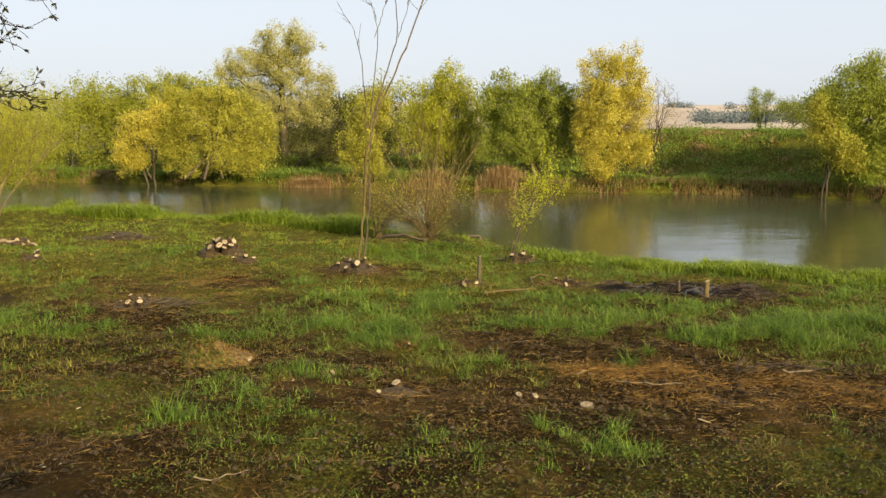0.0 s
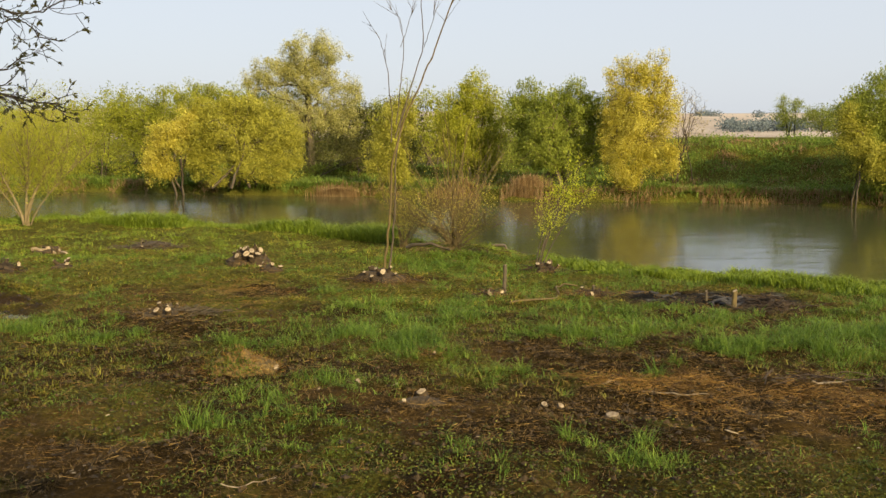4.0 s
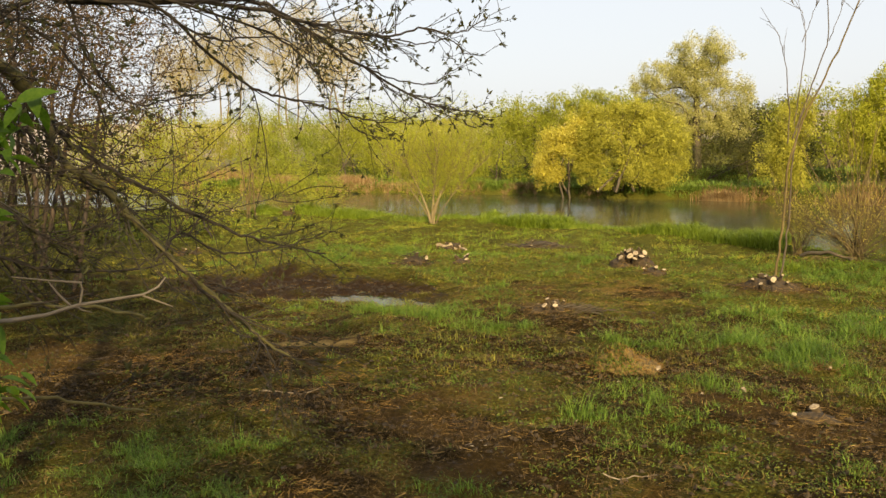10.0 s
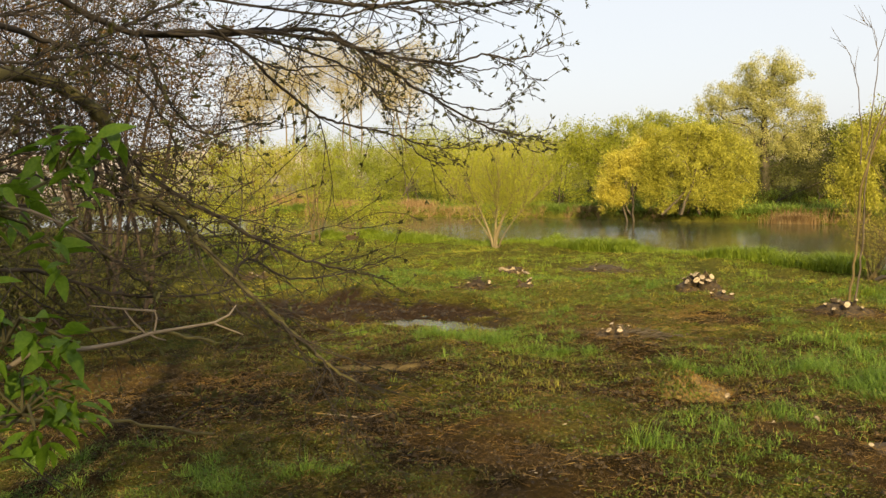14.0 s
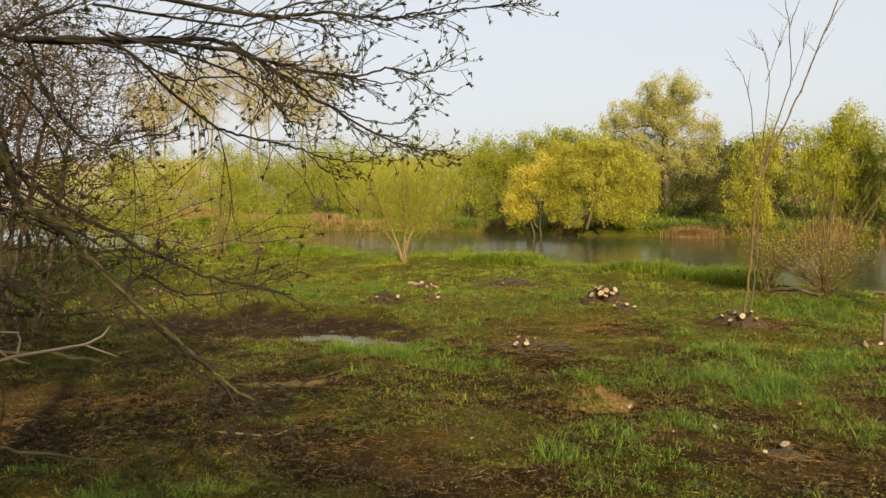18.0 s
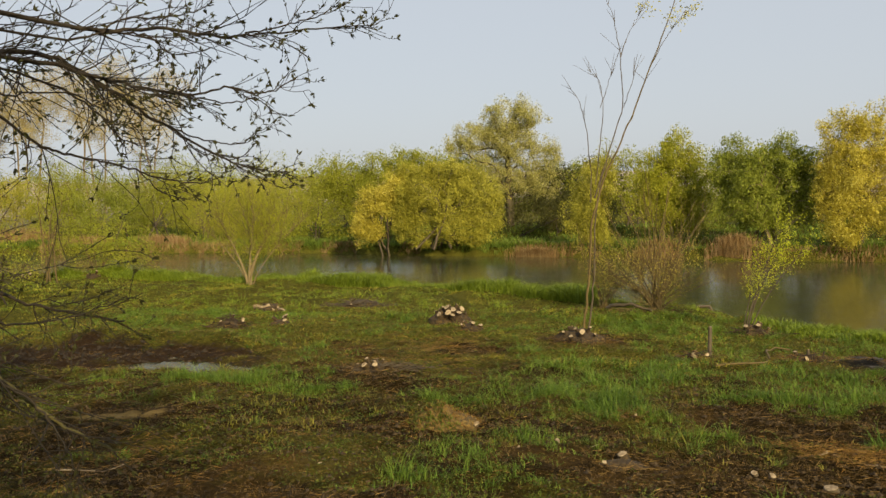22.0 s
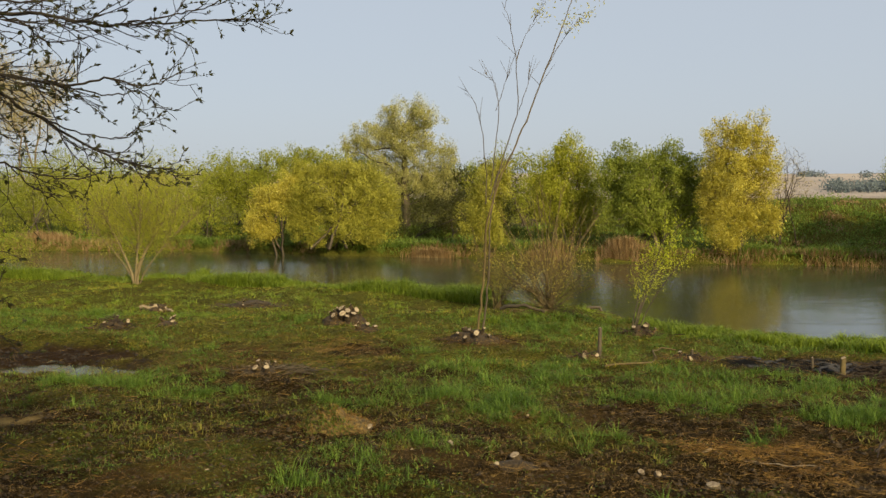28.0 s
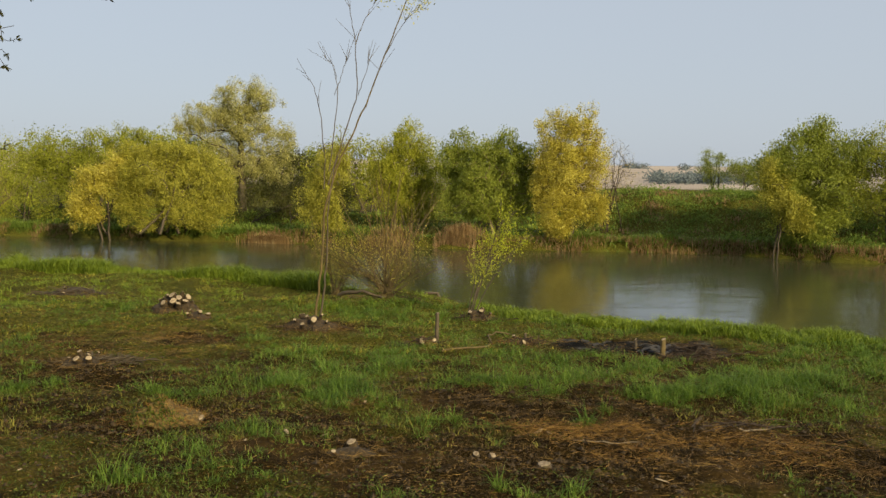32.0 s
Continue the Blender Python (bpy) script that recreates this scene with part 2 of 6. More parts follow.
DEADWOOD = bark_mat("bleached_dead_wood", (0.18, 0.135, 0.085), (0.38, 0.30, 0.21), 25)
CHAR = plain_mat("charred_wood", (0.008, 0.007, 0.007), (0.035, 0.030, 0.028), 25, 0.7)
MOUND = plain_mat("straw_covered_mound_earth", (0.04, 0.026, 0.007), (0.19, 0.125, 0.032), 40, 0.95, 0.9, 0.02)

# ---- geometry helpers ----


class Acc:
    """Gathers vertices and faces of one mesh."""

    def __init__(self):
        self.v, self.f, self.n = [], [], 0

    def add(self, v, f):
        self.v.append(np.asarray(v, float).reshape(-1, 3))
        f = np.asarray(f, int)
        if f.shape[1] == 3:
            f = np.c_[f, f[:, 2]]
        self.f.append(f + self.n)
        self.n += len(self.v[-1])

    def tube(self, pts, radii, sides=5, point=1.0):
        pts, radii = np.asarray(pts, float), np.asarray(radii, float)
        d = np.gradient(pts, axis=0)
        d /= np.linalg.norm(d, axis=1)[:, None] + 1e-9
        ref = np.array([0.31, 0.17, 0.93]) if abs(d[:, 2]).mean() < 0.8 else np.array([0.9, 0.3, 0.1])
        u = np.cross(d, ref)
        u /= np.linalg.norm(u, axis=1)[:, None] + 1e-9
        w = np.cross(d, u)
        a = np.arange(sides) * 2 * np.pi / sides
        ring = pts[:, None] + radii[:, None, None] * (np.cos(a)[None, :, None] * u[:, None] + np.sin(a)[None, :, None] * w[:, None])
        k, s = len(pts), np.arange(sides)
        i = (np.arange(k - 1)[:, None] * sides + s[None])
        j = (np.arange(k - 1)[:, None] * sides + (s[None] + 1) % sides)
        f = np.stack([i, j, j + sides, i + sides], -1).reshape(-1, 4)
        tip = np.r_[ring.reshape(-1, 3), pts[-1:] + d[-1:] * radii[-1] * point]
        cap = np.stack([(k - 1) * sides + s, (k - 1) * sides + (s + 1) % sides, np.full(sides, k * sides)], -1)
        n0 = self.n
        self.add(tip, f)
        self.f.append(np.c_[cap, cap[:, 2]] + n0)

    def leaves(self, pts, ways, length, width, fold=0.25, face=None, slim=False):
        """One kite-shaped, slightly folded leaf from each point along its way; slim ones are plain pointed blades."""
        k = len(pts)
        if not k:
            return
        ways = ways / (np.linalg.norm(ways, axis=1)[:, None] + 1e-9)
        side = np.cross(ways, rng.normal(size=(k, 3)) if face is None else face)
        side /= np.linalg.norm(side, axis=1)[:, None] + 1e-9
        up = np.cross(side, ways)
        length, width = (np.broadcast_to(q, k)[:, None] for q in (length, width))
        a, tip = pts, pts + ways * length
        if slim:
            v = np.stack([a + side * width / 2, tip, a - side * width / 2], 1)
            self.add(v.reshape(-1, 3), np.arange(3 * k).reshape(k, 3))
            return
        m = pts + ways * length * 0.45 + up * width * fold
        v = np.stack([a, m + side * width / 2, tip, m - side * width / 2], 1)
        self.add(v.reshape(-1, 3), np.arange(4 * k).reshape(k, 4))

    def mesh(self, name, material, smooth=False):
        v, f = np.concatenate(self.v), np.concatenate(self.f)
        tri = f[:, 2] == f[:, 3]
        me = bpy.data.meshes.new(name)
        sizes = np.where(tri, 3, 4)
        loops = f[np.arange(4)[None] < sizes[:, None]]
        me.vertices.add(len(v))
        me.vertices.foreach_set("co", v.ravel())
        me.loops.add(len(loops))
        me.loops.foreach_set("vertex_index", loops)
        me.polygons.add(len(f))
        me.polygons.foreach_set("loop_start", np.r_[0, np.cumsum(sizes)[:-1]])
        me.polygons.foreach_set("use_smooth", np.full(len(f), smooth))
        me.update(calc_edges=True)
        me.materials.append(material)
        return me


rng = np.random.default_rng(7)


def empty(name, at, label, category, group=""):
    ob = new(name)
    ob.empty_display_size = 0.1
    ob.location = at
    return tagged(ob, label, category, group)


def part(name, acc, material, parent, label="", smooth=False):
    ob = new(name, acc.mesh(name, material, smooth) if isinstance(acc, Acc) else acc)
    ob.parent = parent
    return tagged(ob, label)


def smoothstep(a, b, x):
    t = np.clip((x - a) / (b - a), 0, 1)
    return t * t * (3 - 2 * t)


def vnoise(x, y, s, seed=0):
    """Smooth value noise on a grid of s metres, -1 to 1."""
    x, y = np.asarray(x, float) / s + 1000, np.asarray(y, float) / s + 1000
    i, j = np.floor(x).astype(int), np.floor(y).astype(int)
    fx, fy = x - i, y - j
    fx, fy = fx * fx * (3 - 2 * fx), fy * fy * (3 - 2 * fy)
    h = lambda a, b: ((np.sin(a * 127.1 + b * 311.7 + seed * 74.7) * 43758.5453) % 1.0) * 2 - 1
    return (h(i, j) * (1 - fx) + h(i + 1, j) * fx) * (1 - fy) + (h(i, j + 1) * (1 - fx) + h(i + 1, j + 1) * fx) * fy


# ---- the lie of the land ----
WATER_Z = -0.75
PUDDLE_Z = -0.052


def near_edge(x):
    """The lip of the near bank."""
    return np.interp(x, [-60, -30, -18, -12, -7, -4, -1.6, 0.4, 1.4, 2.9, 5, 9, 20, 60],
                     [27, 20, 18.4, 18.3, 17.3, 16.2, 14.8, 13.6, 11.6, 10.8, 9.7, 8.2, 5.2, -3])


def far_edge(x):
    """The waterline of the far bank."""
    return np.interp(x, [-80, -45, -34, -25, -18, -13, -8, -2, 6.5, 12, 14.3, 20, 60],
                     [44, 40, 39, 38.8, 38.8, 37.8, 36, 34.5, 32.4, 31.2, 28.6, 27, 20])


BARE = [(-1.7, 6.4, 0.55), (1.0, 5.3, 0.8), (1.9, 5.6, 0.9), (2.4, 5.4, 0.7), (0.4, 5.0, 0.5), (-0.3, 5.5, 0.5), (0.5, 6.9, 0.45), (1.3, 6.6, 0.5),
        (-2.9, 8.1, 0.7), (-2.4, 9.6, 0.8), (-3.2, 9.2, 0.7), (-2.0, 4.4, 0.55), (-3.0, 4.6, 0.65), (-5.1, 4.6, 0.9), (-4.1, 5.6, 0.35),
        (-2.4, 3.4, 0.4), (-4.3, 6.2, 0.5), (2.6, 8.9, 0.9), (1.9, 9.2, 0.5), (-0.9, 10.2, 0.5), (2.2, 7.3, 0.4)]


def bare_at(x, y):
    """How bare the soil lies, 0 to 1."""
    b = np.zeros_like(x)
    uneven = 0.5 * vnoise(x, y, 0.30, 3) + 0.3 * vnoise(x, y, 0.11, 13)
    for bx, by, r in BARE:
        q = np.hypot((x - bx) / 1.25, y - by) + r * uneven
        b = np.maximum(b, 1 - smoothstep(0.25 * r, 1.25 * r, q))
    return b


def mud_at(x, y):
    q = np.hypot((x + 6.3) / 2.0, (y - 8.75) / 0.8) + 0.32 * vnoise(x, y, 0.6, 5) + 0.22 * vnoise(x, y, 0.2, 55)
    return 1 - smoothstep(0.7, 1.1, q)


def sand_at(x, y):
    q = np.hypot((x + 4.42) / 0.42, (y - 6.1 - 0.45 * (x + 4.42)) / 0.13) + 0.35 * vnoise(x, y, 0.15, 57)
    return 1 - smoothstep(0.6, 1.1, q)


def ash_at(x, y):
    q = np.hypot((x - 2.55) / 0.95, (y - 9.15) / 0.42) + 0.15 * vnoise(x, y, 0.3, 6)
    return 1 - smoothstep(0.7, 1.1, q)


def height(x, y):
    x, y = np.asarray(x, float), np.asarray(y, float)
    lip = near_edge(x) + 0.25 * vnoise(x, y, 1.3, 1)
    into = y - lip
    land = 0.035 * vnoise(x, y, 0.9, 2) + 0.02 * vnoise(x, y, 0.3, 4) + 0.020 * vnoise(x, y, 0.11, 14) + 0.012 * vnoise(x, y, 0.05, 15)
    land = land + 0.10 * np.exp(-((into + 0.55) / 0.5) ** 2) * smoothstep(-0.6, -2.0, x) * (0.65 + 0.5 * vnoise(x, y, 0.9, 33))
    land = land * (1 - 0.75 * mud_at(x, y)) + 0.12 * np.exp(-((y - 9.75 + 0.1 * (x + 6)) / 0.35) ** 2) * smoothstep(-8.2, -7.0, x) * smoothstep(-4.4, -5.2, x)
    land = land + mud_at(x, y) * (0.028 * vnoise(x, y, 0.42, 17) + 0.03 * vnoise(x, y, 0.16, 18) + 0.02 * vnoise(x, y, 0.07, 19)) - 0.03 * mud_at(x, y) - 0.055 * (1 - smoothstep(0.4, 1.3, np.hypot((x + 5.2) / 0.95, (y - 8.25 - 0.12 * (x + 5.2)) / 0.40) + 0.25 * vnoise(x, y, 0.35, 58)))
    shore = far_edge(x) + 0.3 * vnoise(x, y, 2.0, 8)
    past = y - shore
    levee = smoothstep(5.5, 10.5, x)
    bank = -0.75 + 0.38 * smoothstep(0, 0.2, past) + 0.5 * smoothstep(0.5, 8, past) * (1 - levee) + levee * 1.78 * smoothstep(0.3, 7.0, past)
    bank = bank + 0.08 * vnoise(x, y, 1.1, 9) * smoothstep(0, 2, past)
    r = np.hypot(x, y)
    bank = bank + (1 - levee) * smoothstep(12, 40, past) * 1.3 + smoothstep(150, 700, r) * 21 * (0.8 + 0.4 * vnoise(x, y, 220, 11))
    bed = -1.5
    z = np.where(past > -1.5, bed + (bank - bed) * smoothstep(-1.5, 0.0, past), bed)
    z = np.where(into < 1.2, land + (bed - land) * smoothstep(0.0, 1.0, into), z)
    return z


def ground_z(x, y):
    return float(height(np.array([x]), np.array([y]))[0])


# ---- ground: one sheet out to the horizon ----
def build_ground():
    r = np.r_[0.0, np.geomspace(0.8, 2.9, 10), np.linspace(3, 12, 150), np.linspace(12.15, 21, 60), np.linspace(21.4, 60, 95), np.geomspace(61, 3000, 45)]
    a = np.r_[np.linspace(-65, 38, 340), np.linspace(41, 292, 60)]
    az = np.radians(a)
    X, Y = r[:, None] * np.sin(az)[None], r[:, None] * np.cos(az)[None]
    Z = height(X, Y)
    v = np.stack([X, Y, Z], -1).reshape(-1, 3)
    k, s = len(r), len(a)
    i = np.arange(k - 1)[:, None] * s + np.arange(s)[None]
    j = np.arange(k - 1)[:, None] * s + (np.arange(s)[None] + 1) % s
    acc = Acc()
    acc.add(v, np.stack([i, i + s, j + s, j], -1).reshape(-1, 4))
    me = acc.mesh("ground", GROUND, True)
    xf, yf = X.ravel(), Y.ravel()
    # turf share rises past 7 m, lightening the sunlit meadow beyond the shaded foreground
    turf = np.clip(0.28 + 0.82 * smoothstep(7.0, 10.5, yf) - bare_at(xf, yf) + 0.45 * vnoise(xf, yf, 0.7, 12) + 0.45 * vnoise(xf, yf, 0.22, 16), 0, 1)
    turf = np.maximum(turf, 0.8 * smoothstep(25, 30, yf))
    for key, val in (("turf", turf), ("mud", mud_at(xf, yf)), ("ash", ash_at(xf, yf)), ("sand", sand_at(xf, yf)), ("field", smoothstep(60, 95, np.hypot(xf, yf)))):
        at = me.attributes.new(key, "FLOAT", "POINT")
        at.data.foreach_set("value", val.astype(np.float32))
    tagged(new("ground", me), "damp riverside ground with turf, bare soil and litter", "ground", kind="structure")


build_ground()


def build_water():
    acc = Acc()
    acc.add([(-160, -40, WATER_Z), (120, -40, WATER_Z), (120, 70, WATER_Z), (-160, 70, WATER_Z)], [(0, 1, 2, 3)])
    tagged(new("water", acc.mesh("water", WATER)), "calm murky green river with faint ripples", "river", kind="structure")
    acc = Acc()
    a = np.linspace(0, 2 * np.pi, 60, endpoint=False)
    acc.add(np.c_[np.stack([-5.25 + 1.25 * np.cos(a), 8.3 + 0.8 * np.sin(a)], -1), np.full(60, PUDDLE_Z)], [(0, i, i + 1) for i in range(1, 59)])
    tagged(new("puddle", acc.mesh("puddle", WATER)), "shallow puddle in dark mud reflecting the sky", "puddle")


build_water()

# ---- trees ----


def connect(base, targets, rise=0.5, spine=None):
    """Joins crown points into a branching skeleton: each to the nearest node that lies nearer to the root."""
    base = np.asarray(base, float)
    order = np.argsort(np.linalg.norm(targets - base, axis=1))
    nodes, parent, depth = np.zeros((2 * len(targets) + 10, 3)), np.full(2 * len(targets) + 10, -1), np.zeros(2 * len(targets) + 10)
    nodes[0] = base
    c = 1
    if spine is not None:
        step = np.linalg.norm(np.asarray(spine) - base) / 8
        for q in np.linspace(0, 1, 9)[1:]:
            nodes[c] = base + (np.asarray(spine) - base) * q + rng.normal(size=3) * np.array([0.03, 0.03, 0]) * step * 3
            parent[c], depth[c] = c - 1, depth[c - 1] + step * 0.6
            c += 1
    for k in order:
        p, q = targets[k], nodes[:c]
        gap = np.sqrt(((q - p) ** 2).sum(1))
        b = int(np.argmin(gap + 0.22 * depth[:c] + rise * np.maximum(0, q[:, 2] - p[2])))
        nodes[c] = (q[b] + p) / 2 + rng.normal(size=3) * 0.06 * gap[b] + np.array([0, 0, 0.06 * gap[b]])
        nodes[c + 1] = p
        parent[c], parent[c + 1] = b, c
        depth[c], depth[c + 1] = depth[b] + gap[b] / 2, depth[b] + gap[b]
        c += 2
    return nodes[:c], parent[:c]


def lobe_points(lobes, n):
    """Points spread through egg-shaped lobes (x, y, z, rx, ry, rz), thicker towards the outside."""
    vol = np.array([a * b * c for *_, a, b, c in lobes]) ** 0.75
    out = []
    for (x, y, z, a, b, c), k in zip(lobes, np.maximum(3, (vol / vol.sum() * n)).astype(int)):
        d = rng.normal(size=(k, 3))
        d /= np.linalg.norm(d, axis=1)[:, None]
        bulge = 1 + 0.22 * vnoise(d[:, 0] * 2 + x * 3.1, d[:, 2] * 2 + d[:, 1], 0.7, 71) + 0.10 * vnoise(d[:, 0] * 2 + z, d[:, 2] * 2 + x, 0.3, 72)
        rr = rng.uniform(0.1, 1.0, k) ** 0.45 * bulge * (1 + 0.10 * rng.normal(size=k))
        out.append(np.array([x, y, z]) + d * rr[:, None] * np.array([a, b, c]))
    return np.concatenate(out)


def skeleton_mesh(acc, nodes, parent, r0, tip=0.005, sides=4):
    load = np.zeros(len(nodes))
    kids = np.zeros(len(nodes), int)
    for i in range(len(nodes) - 1, 0, -1):
        if kids[i] == 0:
            load[i] = 1
        load[parent[i]] += load[i]
        kids[parent[i]] += 1
    rad = np.maximum(tip, 0.6 * r0 * (load / load[0]) ** 0.62)
    for i in range(1, len(nodes)):
        p = parent[i]
        acc.tube([nodes[p], (nodes[p] + nodes[i]) / 2, nodes[i]], [min(rad[p], rad[i] * 1.5), rad[i] * 1.15, rad[i]], sides if rad[i] > 0.012 else 3)


def tree(name, base, lobes, n, leaves, leaf, spread, leaf_material, bark, r0, label, category="tree", group="", stems=1, droop=0.0, up=0.3, stem_spread=0.35, tip=0.005):
    """A tree or shrub: stems and limbs reaching into its lobes, and a crown of single leaves round the twig ends."""
    bx, by = base[0], base[1]
    bz = base[2] if len(base) > 2 else ground_z(bx, by) - 0.05
    top = empty(name, (bx, by, bz), label, category, group)
    pts = lobe_points([(x - bx, y - by, z - bz, a, b, c) for x, y, z, a, b, c in lobes], n)
    pts = pts[pts[:, 2] > 0.15]
    crown = Acc()
    which = rng.integers(0, stems, len(pts))
    if stems > 1:
        which = (np.floor((np.arctan2(pts[:, 1] - pts[:, 1].mean(), pts[:, 0] - pts[:, 0].mean()) / (2 * np.pi) + 0.5) * stems)).astype(int) % stems
    for s in range(stems):
        mine = pts[which == s]
        if len(mine) < 2:
            continue
        root = np.r_[rng.normal(size=2) * stem_spread * (stems > 1), 0]
        heart = mine.mean(0) * np.array([0.8, 0.8, 0.8]) + np.array([0, 0, 0.45 * (mine[:, 2].max() - mine[:, 2].mean())])
        nodes, parent = connect(root, mine, 0.5, heart)
        wood = Acc()
        skeleton_mesh(wood, nodes, parent, r0 / stems**0.4, tip)
        part("trunk" if stems == 1 else "stem", wood, bark, top, "", True)
    far = by > 25
    k = np.repeat(np.arange(len(pts)), int(leaves * (3.4 if far else 2.0 if leaf < 0.1 else 1.6)))
    ball = rng.normal(size=(len(k), 3))
    ball *= (rng.random(len(k)) ** 0.5 / np.linalg.norm(ball, axis=1))[:, None] * 1.65
    at = pts[k] + ball * ((1.12 if far else 1.0) * spread * rng.uniform(0.55, 1.25, len(pts)))[k][:, None]
    at[:, 2] -= droop * rng.random(len(k)) * spread
    ways = rng.normal(size=(len(k), 3)) + np.array([0, 0, up])
    size = leaf * (0.86 if far else 0.92 if leaf < 0.1 else 1.09) * rng.uniform(0.5, 1.35, len(k))
    ok = at[:, 2] > 0.02
    out = at - pts.mean(0) * np.array([1, 1, 0.8])
    out = out / (np.linalg.norm(out, axis=1)[:, None] + 1e-6) + rng.normal(size=out.shape) * 0.55
    crown.leaves(at[ok], ways[ok], size[ok], size[ok] * (0.62 if far else 0.46), 0.25, out[ok], far)
    part("crown", crown, leaf_material, top)
    return top


# ---- far bank ----
tree("willow_tree", (-7.6, 43), [(-6.63, 43, 5.55, 0.95, 0.8, 1.0), (-7.83, 43, 5.4, 1.14, 1.0, 1.1), (-9.19, 43, 4.6, 1.2, 1.0, 1.05), (-10.2, 43, 4.1, 0.65, 0.6, 0.75), (-7.46, 43, 4.27, 1.4, 1.0, 1.1), (-5.9, 43, 3.6, 0.85, 0.7, 0.95), (-8.17, 43, 2.8, 2.0, 1.1, 1.2), (-6.16, 43, 2.3, 1.1, 0.9, 0.95), (-5.3, 43, 3.8, 0.3, 0.3, 0.5)],
     620, 42, 0.07, 0.19, L_PALE, BARK, 0.34, "tall willow with pale yellow catkins and open crown", up=0.5)
tree("willow_bush", (-9.2, 36.6), [(-9.7, 36, 2.05, 1.5, 1.1, 1.15), (-8.1, 36, 1.6, 1.25, 1.1, 1.3), (-10.9, 36, 1.4, 1.0, 0.9, 1.1), (-8.97, 36, 2.65, 1.1, 0.7, 0.65), (-10.2, 35.8, 0.35, 1.1, 0.7, 0.7), (-7.8, 35.8, 0.3, 0.9, 0.7, 0.8), (-6.95, 36, 1.1, 0.42, 0.4, 0.9), (-10.8, 36, 2.7, 0.65, 0.5, 0.5), (-9.0, 35.7, 0.5, 0.6, 0.6, 0.7)],
     620, 46, 0.07, 0.19, L_YELLOW, BARK, 0.2, "wide round yellow-green willow bush leaning over the river", "bush", "riverside willows", stems=7, stem_spread=0.8, up=0.6)
tree("willow_bush", (-12.0, 36.4), [(-12.0, 35.7, 1.6, 0.8, 0.6, 0.7), (-12.7, 35.7, 0.6, 0.42, 0.4, 0.7), (-11.2, 35.6, 2.1, 0.55, 0.45, 0.5), (-12.2, 35.7, 0.3, 0.4, 0.4, 0.5)],
     170, 46, 0.07, 0.18, L_GOLD, BARK, 0.11, "pale golden willow bush at the water's edge", "bush", "riverside willows", stems=3, up=0.6)
tree("willow_tree", (-13.6, 41), [(-13.8, 41, 2.9, 1.3, 0.9, 0.95), (-15.8, 41, 2.7, 0.95, 0.9, 1.05), (-12.4, 41, 3.3, 1.0, 0.8, 0.75), (-11.2, 41, 3.2, 1.0, 0.7, 0.6), (-14.7, 41, 1.7, 1.6, 1.0, 1.2), (-12.4, 41, 1.8, 1.4, 1.0, 1.2)],
     380, 42, 0.08, 0.22, L_OLIVE, BARK, 0.2, "green willow with rounded crown behind the bank", "tree", "riverside willows", stems=4, up=0.8)
tree("willow_tree", (-8.6, 46), [(-10.1, 46, 3.2, 1.3, 0.8, 0.75), (-11.6, 46, 3.2, 0.9, 0.7, 0.6), (-9.6, 46, 2.2, 1.6, 0.9, 0.9), (-5.4, 46, 2.3, 1.5, 0.9, 1.1), (-7.4, 46, 1.8, 1.6, 0.9, 1.1)],
     260, 42, 0.085, 0.26, L_GREEN, BARK, 0.16, "dark green willow behind the yellow bush", "tree", "riverside willows", stems=4, up=0.8)
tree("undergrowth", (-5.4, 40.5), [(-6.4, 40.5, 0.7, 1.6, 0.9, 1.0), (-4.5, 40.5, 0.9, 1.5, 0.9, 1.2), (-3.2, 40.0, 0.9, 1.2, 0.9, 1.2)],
     210, 34, 0.07, 0.25, L_DARK, BARK_RED, 0.06, "undergrowth below the tall willow, leaf colour darkened for shade", "undergrowth", stems=8, stem_spread=1.1, up=0.7)
tree("willow_bush", (-2.9, 35.6), [(-2.84, 35.2, 2.1, 0.85, 0.75, 0.85), (-3.08, 35.2, 0.95, 0.92, 0.8, 1.05), (-2.87, 35.2, -0.1, 0.75, 0.6, 0.65), (-2.5, 35.2, 2.75, 0.4, 0.4, 0.4)],
     260, 44, 0.07, 0.18, L_YELLOW, BARK, 0.12, "narrow yellow willow on the far bank", "bush", "riverside willows", stems=3, up=0.4)
tree("willow_tree", (0.3, 37), [(0.25, 37, 3.25, 0.8, 0.7, 0.9), (-0.51, 37, 2.3, 0.85, 0.75, 1.0), (0.95, 37, 2.3, 0.75, 0.65, 1.1), (0.14, 37, 1.05, 1.4, 1.0, 1.2), (-0.97, 37, 1.8, 0.55, 0.5, 0.95)],
     360, 44, 0.075, 0.2, L_LIME, BARK_PALE, 0.18, "pointed lime-green willow on the far bank", "tree", "riverside willows", stems=4, up=1.0)
tree("willow_tree", (3.3, 34.8), [(2.07, 35.2, 2.48, 0.8, 0.7, 1.1), (3.25, 34.5, 2.56, 0.97, 0.85, 0.97), (4.3, 34.2, 2.6, 0.7, 0.65, 0.97), (3.15, 34.4, 1.1, 1.75, 1.0, 1.15), (4.72, 34.0, 1.5, 0.55, 0.5, 1.2), (2.5, 35.0, 3.35, 0.25, 0.25, 0.4), (3.9, 34.4, 3.4, 0.25, 0.25, 0.35)],
     440, 46, 0.075, 0.19, L_GREEN, BARK_PALE, 0.2, "dense green willow with upright shoots", "tree", "riverside willows", stems=7, stem_spread=0.7, up=1.2)
